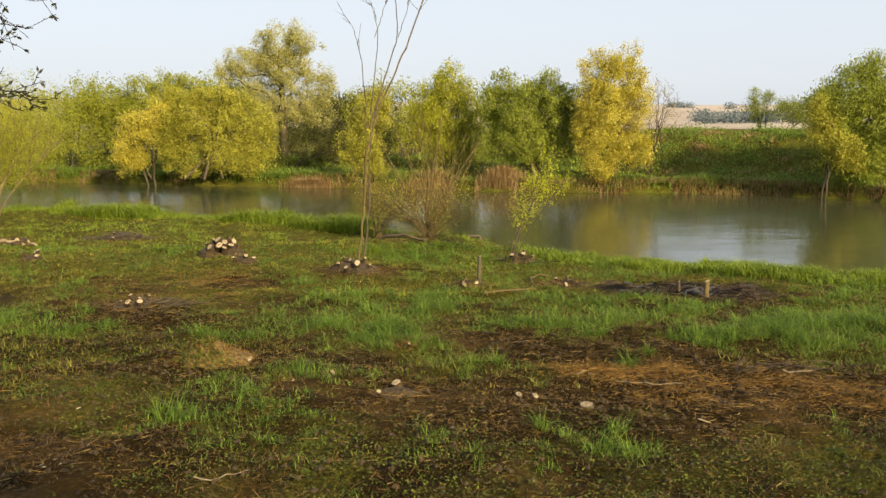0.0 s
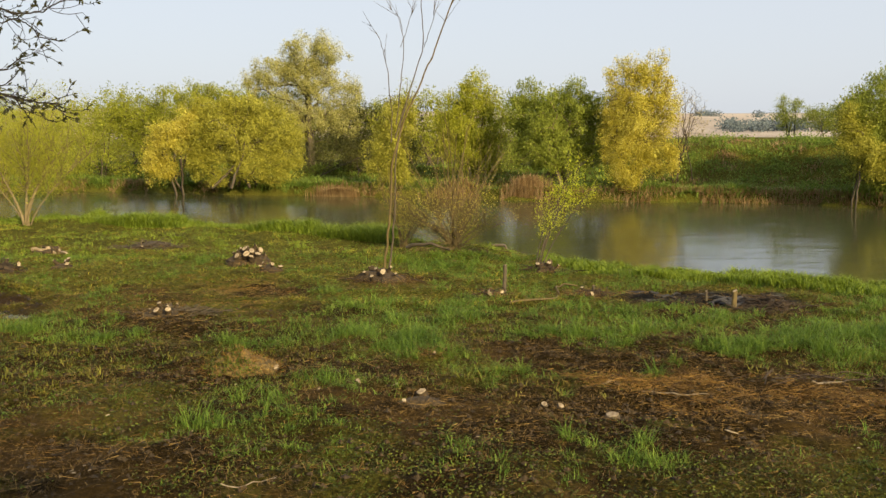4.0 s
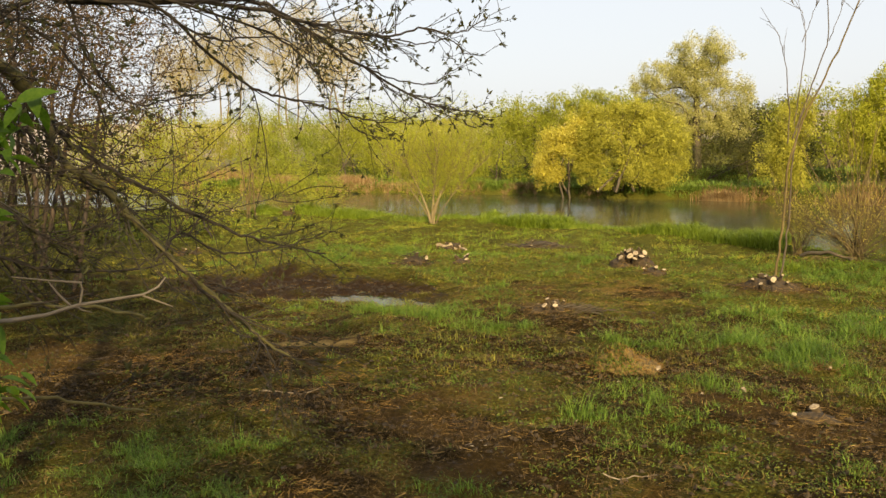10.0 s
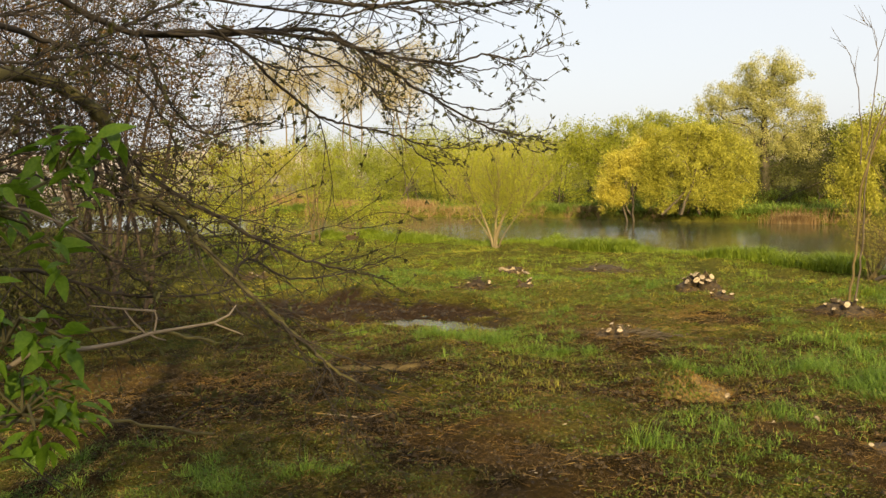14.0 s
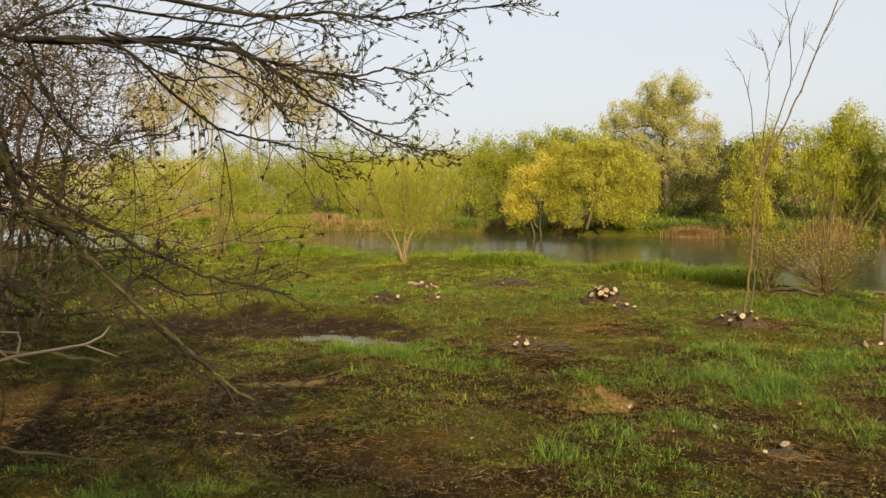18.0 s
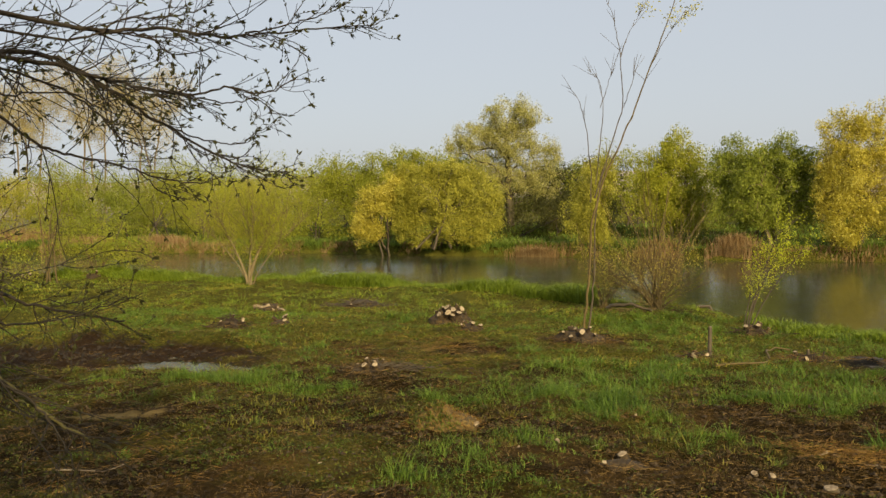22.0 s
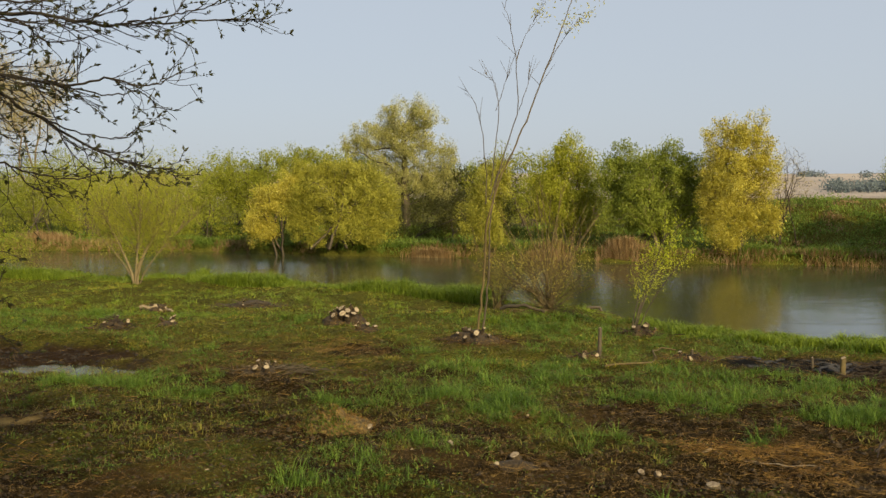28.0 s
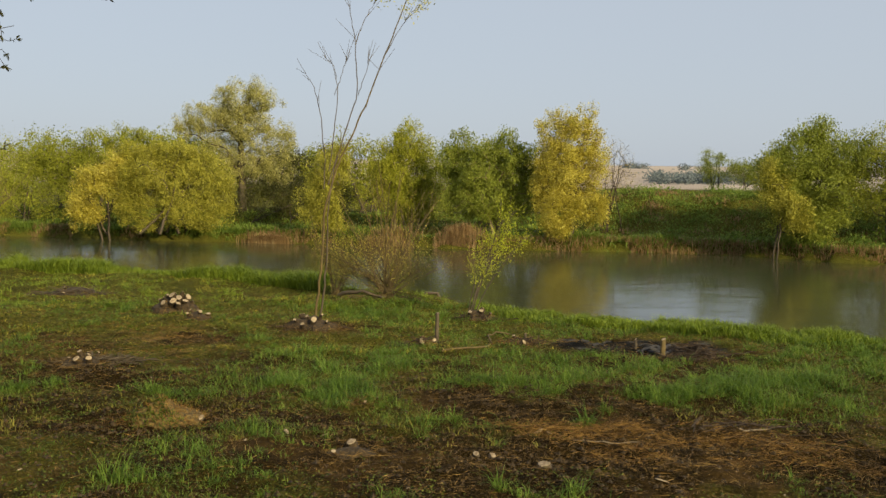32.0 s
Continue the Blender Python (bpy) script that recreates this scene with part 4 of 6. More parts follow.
ox, oy = -2.5, -0.1
O = np.array([ox, oy, ground_z(ox, oy) - 0.05])
over = empty("overhanging_tree", O, "leaning tree with long dark budding branches", "tree")
buds, fine = Acc(), Acc()
bole = Acc()
limb(bole, fine, buds, [(0, 0, 0), (0.03, 0.1, 0.7), (0.1, 0.3, 1.4), (0.2, 0.55, 1.9), (0.2, 0.6, 2.9), (0.1, 0.4, 4.2)], 0.13, 0.06, 0, 0, sides=12)
part("trunk", bole, BARK_MOSS, over, "", True)
BOUGHS = (
    ("limb", BARK_DARK, 0.014, 0.005, 26, 0.42, [(-2.30, 0.55, 1.95), (-2.08, 1.09, 2.08), (-2.11, 1.40, 2.07), (-2.13, 1.54, 2.06), (-2.12, 1.71, 2.14), (-2.07, 1.90, 2.23)]),
    ("limb", BARK_DARK, 0.014, 0.0025, 60, 0.24, [(-2.28, 0.6, 2.2), (-2.05, 1.31, 2.18), (-2.03, 1.66, 2.10), (-1.94, 2.03, 2.14), (-1.81, 2.21, 2.15), (-1.73, 2.27, 2.11), (-1.68, 2.36, 2.06), (-1.59, 2.49, 1.96), (-1.45, 2.62, 1.85), (-1.36, 2.72, 1.81), (-1.29, 2.80, 1.80)]),
    ("limb", BARK_DARK, 0.011, 0.0022, 50, 0.22, [(-2.03, 1.66, 2.10), (-1.90, 1.98, 2.13), (-1.78, 2.17, 2.12), (-1.69, 2.30, 2.09), (-1.62, 2.41, 2.07), (-1.51, 2.53, 2.05), (-1.42, 2.64, 2.08), (-1.33, 2.74, 2.07), (-1.24, 2.78, 2.12)]),
    ("limb", BARK_DARK, 0.012, 0.0022, 40, 0.22, [(-2.28, 0.7, 2.45), (-2.0, 1.5, 2.28), (-1.71, 2.09, 2.22), (-1.63, 2.28, 2.22), (-1.52, 2.41, 2.24), (-1.38, 2.55, 2.23), (-1.31, 2.64, 2.25), (-1.13, 2.83, 2.29), (-0.98, 2.92, 2.31)]),
    ("branch", BARK_DARK, 0.004, 0.002, 9, 0.14, [(-1.34, 2.62, 2.25), (-1.23, 2.68, 2.28), (-1.15, 2.77, 2.32), (-1.08, 2.85, 2.38)]),
    ("branch", BARK_DARK, 0.004, 0.002, 6, 0.12, [(-1.59, 2.49, 1.96), (-1.50, 2.60, 1.91), (-1.41, 2.70, 1.90), (-1.37, 2.72, 1.94)]),
    ("branch", BARK_DARK, 0.0035, 0.002, 6, 0.10, [(-1.51, 2.53, 2.05), (-1.42, 2.64, 2.03), (-1.36, 2.73, 2.05), (-1.31, 2.75, 2.00), (-1.28, 2.79, 2.00)]),
    ("branch", BARK_DARK, 0.0075, 0.0022, 16, 0.20, [(-2.03, 1.66, 2.10), (-1.92, 1.91, 2.10), (-1.85, 2.04, 1.98), (-1.78, 2.16, 1.88), (-1.75, 2.26, 1.85), (-1.67, 2.31, 1.83), (-1.61, 2.41, 1.80), (-1.55, 2.51, 1.77), (-1.49, 2.60, 1.77), (-1.45, 2.68, 1.81)]),
    ("branch", BARK_DARK, 0.003, 0.0018, 5, 0.10, [(-1.61, 2.41, 1.80), (-1.57, 2.44, 1.74), (-1.54, 2.48, 1.72), (-1.52, 2.53, 1.68)]),
    ("branch", BARK_DARK, 0.006, 0.002, 14, 0.22, [(-1.90, 1.80, 2.20), (-1.68, 2.18, 2.18), (-1.59, 2.30, 2.25), (-1.49, 2.43, 2.28), (-1.43, 2.58, 2.34)]),
    ("branch", BARK_DARK, 0.006, 0.002, 12, 0.24, [(-1.94, 1.90, 2.14), (-1.75, 2.13, 2.06), (-1.68, 2.25, 2.00), (-1.63, 2.34, 1.90), (-1.59, 2.42, 1.88)]),
    ("branch", BARK_DARK, 0.005, 0.002, 10, 0.18, [(-1.63, 2.28, 2.21), (-1.56, 2.39, 2.22), (-1.52, 2.47, 2.17), (-1.44, 2.57, 2.20)]),
    ("limb", BARK_MOSS, 0.026, 0.021, 12, 0.45, [(-2.35, 0.5, 1.85), (-2.03, 1.06, 1.92), (-2.04, 1.33, 1.96), (-2.03, 1.50, 1.89), (-2.03, 1.58, 1.80)]),
    ("branch", BARK_DARK, 0.014, 0.003, 24, 0.28, [(-2.03, 1.50, 1.88), (-2.03, 1.58, 1.80), (-2.01, 1.67, 1.70), (-1.94, 1.82, 1.59), (-1.84, 2.05, 1.45), (-1.76, 2.18, 1.39), (-1.67, 2.37, 1.33)]),
    ("branch", BARK_MOSS, 0.020, 0.004, 30, 0.30, [(-2.03, 1.50, 1.88), (-2.02, 1.57, 1.80), (-1.97, 1.58, 1.67), (-1.86, 1.62, 1.59), (-1.75, 1.66, 1.46), (-1.61, 1.79, 1.25), (-1.52, 1.86, 1.14), (-1.42, 1.93, 1.06)]),
    ("branch", BARK_DARK, 0.009, 0.003, 18, 0.34, [(-2.2, 0.7, 1.6), (-1.95, 1.10, 1.50), (-1.95, 1.27, 1.47), (-1.93, 1.47, 1.39), (-1.89, 1.66, 1.36), (-1.86, 1.83, 1.36)]),
    ("branch", BARK_DARK, 0.010, 0.003, 22, 0.36, [(-2.3, 0.7, 1.78), (-2.03, 1.16, 1.73), (-2.00, 1.38, 1.69), (-1.94, 1.60, 1.62), (-1.91, 1.78, 1.51)]),
    ("branch", BARK_DARK, 0.009, 0.003, 18, 0.34, [(-2.2, 0.6, 1.72), (-1.94, 1.13, 1.65), (-1.92, 1.33, 1.57), (-1.91, 1.49, 1.45), (-1.94, 1.61, 1.36)]),
    ("branch", BARK_MOSS, 0.007, 0.004, 6, 0.2, [(-2.30, 0.45, 1.50), (-1.42, 0.63, 1.45), (-1.41, 0.76, 1.44), (-1.39, 0.87, 1.43), (-1.34, 1.02, 1.41), (-1.28, 1.15, 1.37)]),
    ("branch", BARK_MOSS, 0.006, 0.003, 5, 0.2, [(-2.32, 0.40, 1.38), (-1.34, 0.57, 1.33), (-1.29, 0.67, 1.33), (-1.28, 0.77, 1.31), (-1.24, 0.90, 1.28), (-1.22, 1.07, 1.21)]),
    ("branch", BARK_DARK, 0.007, 0.002, 13, 0.22, [(-1.93, 0.92, 1.98), (-1.93, 1.11, 1.98), (-1.93, 1.20, 1.97), (-1.90, 1.32, 1.99), (-1.87, 1.43, 2.01), (-1.85, 1.54, 1.98), (-1.86, 1.61, 1.92)]),
    ("branch", BARK_RED, 0.008, 0.003, 14, 0.25, [(-2.05, 0.92, 1.84), (-2.11, 1.22, 1.83), (-2.14, 1.36, 1.82), (-2.15, 1.51, 1.83), (-2.16, 1.66, 1.79)]),
    ("branch", BARK_DARK, 0.008, 0.002, 11, 0.25, [(-1.94, 0.94, 1.63), (-2.03, 1.16, 1.76), (-2.04, 1.24, 1.81), (-2.04, 1.32, 1.89), (-2.05, 1.38, 1.98), (-2.02, 1.47, 2.08)]),
    ("branch", BARK_DARK, 0.006, 0.002, 13, 0.24, [(-1.95, 1.41, 2.03), (-1.96, 1.56, 1.98), (-1.94, 1.68, 1.85), (-1.96, 1.73, 1.74), (-1.98, 1.72, 1.65)]),
    ("branch", BARK_DARK, 0.006, 0.002, 13, 0.24, [(-1.92, 1.59, 2.09), (-1.94, 1.68, 1.92), (-1.91, 1.79, 1.82), (-1.85, 1.90, 1.84), (-1.80, 2.02, 1.86)]),
    ("branch", BARK_DARK, 0.006, 0.002, 13, 0.26, [(-2.01, 1.01, 1.66), (-2.03, 1.16, 1.71), (-2.07, 1.29, 1.76), (-2.04, 1.41, 1.76), (-2.01, 1.53, 1.69), (-1.96, 1.66, 1.64)]),
    ("branch", BARK_DARK, 0.006, 0.002, 10, 0.22, [(-1.87, 1.78, 2.13), (-1.83, 1.90, 2.05), (-1.78, 2.01, 2.01), (-1.71, 2.20, 2.03), (-1.65, 2.30, 1.98)]),
    ("branch", BARK_DARK, 0.006, 0.0018, 12, 0.26, [(-1.73, 1.66, 1.40), (-1.72, 1.75, 1.46), (-1.67, 1.85, 1.40), (-1.61, 2.02, 1.39), (-1.54, 2.20, 1.43)]),
    ("branch", BARK_DARK, 0.006, 0.0018, 13, 0.26, [(-1.63, 1.67, 1.35), (-1.60, 1.75, 1.27), (-1.52, 1.79, 1.19), (-1.46, 1.81, 1.08), (-1.42, 1.81, 0.99)]),
)
for nm, bk, ra, rb, tw, ln, pts in BOUGHS:
    acc = Acc()
    limb(acc, fine, buds, np.array(pts) - O, ra * 0.74, rb * 0.8, int(tw * 1.15), ln, 2 if ln > 0.3 else 1)
    part(nm, acc, bk, over, "", True)
tagged(part("twig_mass", fine, BARK_DARK, over), kind="stuff")
tagged(part("bud_mass", buds, L_BUD, over, "small opening leaf buds"), kind="stuff")

# unseen upper crown, added to block sky light and shade limbs and soil
shade_canopy_pts = lobe_points([(-3.6, -1.0, 3.6, 2.0, 1.8, 0.6), (-5.2, 1.0, 3.5, 1.8, 1.5, 0.6), (-3.0, -3.0, 3.9, 2.4, 1.6, 0.7), (-1.6, -1.4, 4.2, 1.6, 1.4, 0.6), (-1.1, 0.0, 2.85, 0.8, 0.5, 0.3)], 380) - O
nodes, parent = connect(np.array([0.1, 0.4, 3.6]), shade_canopy_pts)
upper, crown = Acc(), Acc()
skeleton_mesh(upper, nodes, parent, 0.07)
k = np.repeat(np.arange(len(shade_canopy_pts)), 16)
crown.leaves(shade_canopy_pts[k] + rng.normal(size=(len(k), 3)) * 0.22, rng.normal(size=(len(k), 3)), rng.uniform(0.05, 0.11, len(k)), 0.045)
part("added_upper_branches", upper, BARK_DARK, over)
part("crown", crown, L_OLIVE, over)

# ---- a leafy shoot close by, and a dead stick ----


def leaf_mesh():
    """A pointed, arched leaf with a folded midrib, 1 long."""
    acc = Acc()
    k = 7
    t = np.linspace(0, 1, k)
    w = 0.19 * np.sin(np.pi * t**0.8) ** 0.9 + 0.004
    z = -0.25 * t**2
    mid = np.c_[t, 0 * t, z]
    rim = 0.08 * np.sin(np.pi * t)
    v = np.concatenate([np.c_[t, -w, z + rim], mid, np.c_[t, w, z + rim]])
    f = [(r * k + i, r * k + i + 1, (r + 1) * k + i + 1, (r + 1) * k + i) for r in range(2) for i in range(k - 1)]
    acc.add(v, f)
    return acc.mesh("leaf", L_FRESH, True)


LEAF = leaf_mesh()
sx, sy = -1.05, 0.05
shoot = empty("leafy_shrub", (sx, sy, ground_z(sx, sy)), "young shrub with fresh green pointed leaves", "shrub")
S = np.array([sx, sy, ground_z(sx, sy)])
TUFTS = ((-0.600, 0.338, 1.733), (-0.647, 0.347, 1.727), (-0.605, 0.360, 1.735), (-0.659, 0.345, 1.724), (-0.657, 0.354, 1.712), (-0.586, 0.317, 1.699), (-0.580, 0.312, 1.686), (-0.665, 0.392, 1.714), (-0.647, 0.280, 1.698),
         (-0.636, 0.289, 1.697), (-0.711, 0.368, 1.700), (-0.673, 0.293, 1.682), (-0.695, 0.352, 1.684), (-0.670, 0.297, 1.663), (-0.682, 0.321, 1.668), (-0.608, 0.306, 1.651), (-0.658, 0.349, 1.632), (-0.717, 0.318, 1.602),
         (-0.669, 0.300, 1.594), (-0.702, 0.304, 1.586), (-0.675, 0.324, 1.579), (-0.602, 0.284, 1.594), (-0.692, 0.319, 1.569), (-0.655, 0.329, 1.561), (-0.613, 0.321, 1.575), (-0.579, 0.301, 1.577), (-0.699, 0.330, 1.547),
         (-0.666, 0.281, 1.557), (-0.669, 0.332, 1.533), (-0.694, 0.335, 1.533), (-0.694, 0.291, 1.529), (-0.686, 0.348, 1.509), (-0.621, 0.312, 1.519), (-0.661, 0.356, 1.519), (-0.614, 0.333, 1.516), (-0.672, 0.363, 1.490),
         (-0.698, 0.318, 1.502), (-0.597, 0.274, 1.520), (-0.596, 0.277, 1.502), (-0.626, 0.254, 1.505))
for low, node, tufts in (((-0.663, 0.216, 1.647), (-0.651, 0.349, 1.701), TUFTS[0:8]), ((-0.664, 0.211, 1.627), (-0.681, 0.305, 1.675), TUFTS[8:17]), ((-0.646, 0.204, 1.516), (-0.670, 0.304, 1.569), TUFTS[17:29]), ((-0.635, 0.202, 1.477), (-0.656, 0.305, 1.514), TUFTS[29:40])):
    node, low = np.array(node), np.array(low)
    acc = Acc()
    acc.tube(np.array([(0, 0, 0), (0.05, 0.02, 0.45), 0.55 * (low - S) + np.array([0.02, 0.02, 0.45]), low - S, node - S]), [0.008, 0.006, 0.004, 0.0018, 0.0013], 6)
    part("stem", acc, BARK_MOSS, shoot, "", True)
    for tx in tufts:
        p = np.array(tx)
        acc = Acc()
        acc.tube(np.array([node, node * 0.45 + p * 0.55 + np.array([0, 0, 0.012]), p]) - S, [0.0014, 0.0012, 0.0009], 5)
        part("twig", acc, BARK_MOSS, shoot, "", True)
        for i in range(rng.integers(5, 8)):
            lf = new("leaf", LEAF)
            lf.parent = shoot
            size = rng.uniform(0.016, 0.031)
            lf.matrix_basis = Matrix.Translation(Vector(p - S + rng.normal(size=3) * 0.006)) @ Euler((rng.normal() * 0.6, rng.uniform(-0.5, 0.9), rng.uniform(0, 6.28))).to_matrix().to_4x4() @ Matrix.Scale(size, 4)
stick = Acc()
stick_at = np.array([-1.0, 0.2, ground_z(-1.0, 0.2)])
stick_ob = empty("dead_stick", stick_at, "bleached dead stick caught among the shrub stems", "stick")
main = np.array([(-1.0, 0.2, 0.0), (-0.98, 0.16, 0.9), (-0.88, 0.18, 1.40), (-0.657, 0.320, 1.562), (-0.657, 0.370, 1.554), (-0.662, 0.411, 1.551), (-0.661, 0.444, 1.554), (-0.650, 0.514, 1.553), (-0.647, 0.532, 1.558), (-0.649, 0.545, 1.566)]) - stick_at
stick.tube(main, [0.004, 0.0034, 0.0028, 0.0022, 0.0020, 0.0018, 0.0016, 0.0013, 0.0011, 0.0007], 6)
part("stem", stick, DEADWOOD, stick_ob, "", True)
for way in (((-0.661, 0.437, 1.555), (-0.664, 0.428, 1.566), (-0.667, 0.420, 1.579)), ((-0.659, 0.446, 1.555), (-0.659, 0.450, 1.568), (-0.661, 0.449, 1.575)), ((-0.660, 0.450, 1.574), (-0.669, 0.425, 1.579), (-0.682, 0.395, 1.586)), ((-0.661, 0.443, 1.553), (-0.657, 0.447, 1.549), (-0.659, 0.459, 1.545)), ((-0.650, 0.514, 1.552), (-0.643, 0.526, 1.545), (-0.635, 0.538, 1.538))):
    fork = Acc()
    fork.tube(np.array(way) - stick_at, [0.0011, 0.0009, 0.0005], 5)
    part("fork", fork, DEADWOOD, stick_ob, "", True)
rods = empty("dead_rod", (-1.05, 0.25, ground_z(-1.05, 0.25)), "thin pale dead rod among the shrub stems", "stick")
R0 = np.array([-1.05, 0.25, ground_z(-1.05, 0.25)])
acc = Acc()
acc.tube(np.array([(-1.05, 0.25, 0), (-1.02, 0.22, 1.0), (-0.90, 0.22, 1.72), (-0.664, 0.331, 1.674), (-0.686, 0.383, 1.657), (-0.705, 0.437, 1.632)]) - R0, [0.004, 0.003, 0.002, 0.0013, 0.0011, 0.0006], 6)
part("stem", acc, DEADWOOD, rods, "", True)

# ---- cut stools, stumps, logs and the old fire ----


def lump(acc, r, h, rough, seed):
    """A low uneven heap."""
    rings, k = 6, 18
    a = np.arange(k) * 2 * np.pi / k
    v = []
    for i in range(rings):
        q = i / (rings - 1)
        rr = r * (1.0 - q) ** 0.8
        x, y = rr * np.cos(a), rr * np.sin(a)
        n = vnoise(x * 6 + seed * 3.7, y * 6, 0.6, seed) * rough
        v.append(np.c_[x * (1 + n), y * (1 + n), h * q ** 0.8 * (1 + n) - 0.05 * (i == 0) + 0 * x])
    f = [(i * k + j, i * k + (j + 1) % k, (i + 1) * k + (j + 1) % k, (i + 1) * k + j) for i in range(rings - 1) for j in range(k)]
    acc.add(np.concatenate(v), f)


def cut_stem(parent, p, way, r, ln, bark=BARK):
    """A sawn stem, uneven in outline and cut on a slant, with its pale cut face as a part of its own."""
    way = np.array(way, float) / np.linalg.norm(way)
    p = np.array(p, float)
    u = np.cross(way, (0.3, 0.2, 0.9))
    u /= np.linalg.norm(u)
    w = np.cross(way, u)
    k = 11
    a = np.arange(k) * 2 * np.pi / k
    rim = (np.cos(a)[:, None] * u + np.sin(a)[:, None] * w) * r * (1 + 0.13 * np.sin(2 * a + rng.uniform(0, 6)) + 0.07 * rng.normal(size=k))[:, None]
    slant = way + rng.normal(size=3) * 0.28 + np.array([0, -0.12, 0.1])
    rise = -(rim @ slant) / float(way @ slant)
    rise = np.clip(rise, -1.1 * r, 1.1 * r)[:, None] * way
    end = p + way * ln
    rings = np.concatenate([p + rim * 1.3 - way * 0.03, p + rim * 1.1 + way * ln * 0.4, end + rim + rise])
    acc = Acc()
    acc.add(rings, [(j * k + i, j * k + (i + 1) % k, (j + 1) * k + (i + 1) % k, (j + 1) * k + i) for j in range(2) for i in range(k)])
    ob = part("cut_stem", acc, bark, parent, "", True)
    face = Acc()
    lip = end + rim * 0.93 + rise * 0.93
    face.add(np.concatenate([end + rim * 0.99 + rise, lip + way * 0.003, [end + way * 0.004]]),
             [(i, (i + 1) % k, k + (i + 1) % k, k + i) for i in range(k)] + [(k + i, k + (i + 1) % k, 2 * k, 2 * k) for i in range(k)])
    part("cut_face", face, CUT, ob, "pale freshly sawn face")


def stool(at, n, r, h, label, name="coppice_stool", rad=0.035, seed=1, up=1.0):
    x, y = at
    top = empty(name, (x, y, ground_z(x, y) - 0.02), label, "stump", "cut coppice stools")
    acc = Acc()
    lump(acc, r, h, 0.35, seed)
    part("root_mass", acc, DARK_WOOD, top)
    for i in range(n):
        a = i * 2.4 + seed
        q = r * 0.75 * math.sqrt((i + 0.5) / n)
        p = (q * math.cos(a), q * math.sin(a), h * (1 - (q / r) ** 1.25) ** 0.8)
        cut_stem(top, p, (0.7 * math.cos(a) + rng.normal() * 0.25, 0.7 * math.sin(a) - 0.35 + rng.normal() * 0.25, up), 0.7 * rad * rng.uniform(0.5, 1.4), rng.uniform(0.03, 0.07), DARK_WOOD)
    bits = Acc()
    k = 160
    a, q = rng.uniform(0, 6.28, k), r * (0.6 + 0.9 * rng.random(k))
    bits.leaves(np.stack([q * np.cos(a), q * np.sin(a), rng.uniform(0.02, 0.06, k) + h * 0.6 * np.clip(1 - q / r, 0, 1)], -1), rng.normal(size=(k, 3)) * np.array([1, 1, 0.4]), rng.uniform(0.05, 0.16, k), 0.004)
    tagged(part("debris", bits, G_STRAW, top), kind="stuff")
    return top


DARK_WOOD = plain_mat("rooty_dark_wood", (0.018, 0.011, 0.004), (0.065, 0.04, 0.014), 30, 0.95, 0.9, 0.02)
stool((-2.98, 11.9), 19, 0.30, 0.22, "coppice stool with many pale sawn stems", seed=2, rad=0.046, up=1.1)
stool((-2.52, 11.1), 5, 0.16, 0.10, "small coppice stool with pale sawn stems", seed=3, rad=0.038)
stool((-1.02, 10.22), 9, 0.30, 0.16, "coppice stool at the foot of the sapling", seed=4, rad=0.034)
stool((0.98, 11.15), 5, 0.22, 0.14, "sawn stool among fresh green shoots", seed=5, rad=0.036)
stool((-2.88, 8.2), 7, 0.20, 0.09, "low sawn stool with pale cuts", seed=6, rad=0.03)
stool((-5.25, 11.3), 4, 0.17, 0.10, "low sawn stool with pale cuts", seed=7, rad=0.036)
stool((-5.85, 10.95), 3, 0.22, 0.14, "dark mossy stool with broken stems", seed=8, rad=0.026)
stool((-6.2, 12.9), 5, 0.22, 0.08, "heap of pale split offcuts", seed=9, rad=0.04, up=0.2)
stool((-4.95, 13.7), 4, 0.45, 0.08, "flat stool of short dead stems", seed=10, rad=0.02)
stool((-9.8, 10.8), 4, 0.2, 0.08, "low sawn stool with pale cuts", seed=11, rad=0.035)
stool((-12.7, 17.6), 3, 0.2, 0.08, "low sawn stool with pale cuts", seed=12, rad=0.04)
stool((-14.4, 17.4), 3, 0.2, 0.08, "low sawn stool with pale cuts", seed=13, rad=0.04)
stool((-0.30, 5.6), 2, 0.16, 0.045, "weathered low stump nearly level with the soil", seed=14, rad=0.03)
stool((1.28, 9.4), 3, 0.2, 0.05, "cut stump ringed by dead twigs", seed=15, rad=0.024)
stool((0.28, 9.42), 4, 0.16, 0.05, "low stool with a thin stem beside it", seed=16, rad=0.026)
stool((-0.25, 6.75), 2, 0.1, 0.03, "small sawn stub in the grass", seed=17, rad=0.018)


def stub_post(at, h, r, lean, label, bark=BARK):
    x, y = at
    top = empty("cut_post", (x, y, ground_z(x, y) - 0.03), label, "stump")
    cut_stem(top, (0, 0, 0), (lean, 0.02, 1), r, h, bark)


stub_post((0.38, 9.45), 0.36, 0.022, 0.03, "thin sawn stem standing upright in grass")
stub_post((2.62, 8.75), 0.22, 0.020, 0.04, "thick sawn stem beside the old fire", BARK_YELLOW)
stub_post((2.42, 9.0), 0.12, 0.012, -0.05, "thin cut stem beside the old fire")
stub_post((1.33, 9.42), 0.14, 0.016, 0.02, "short cut stem among dead twigs")


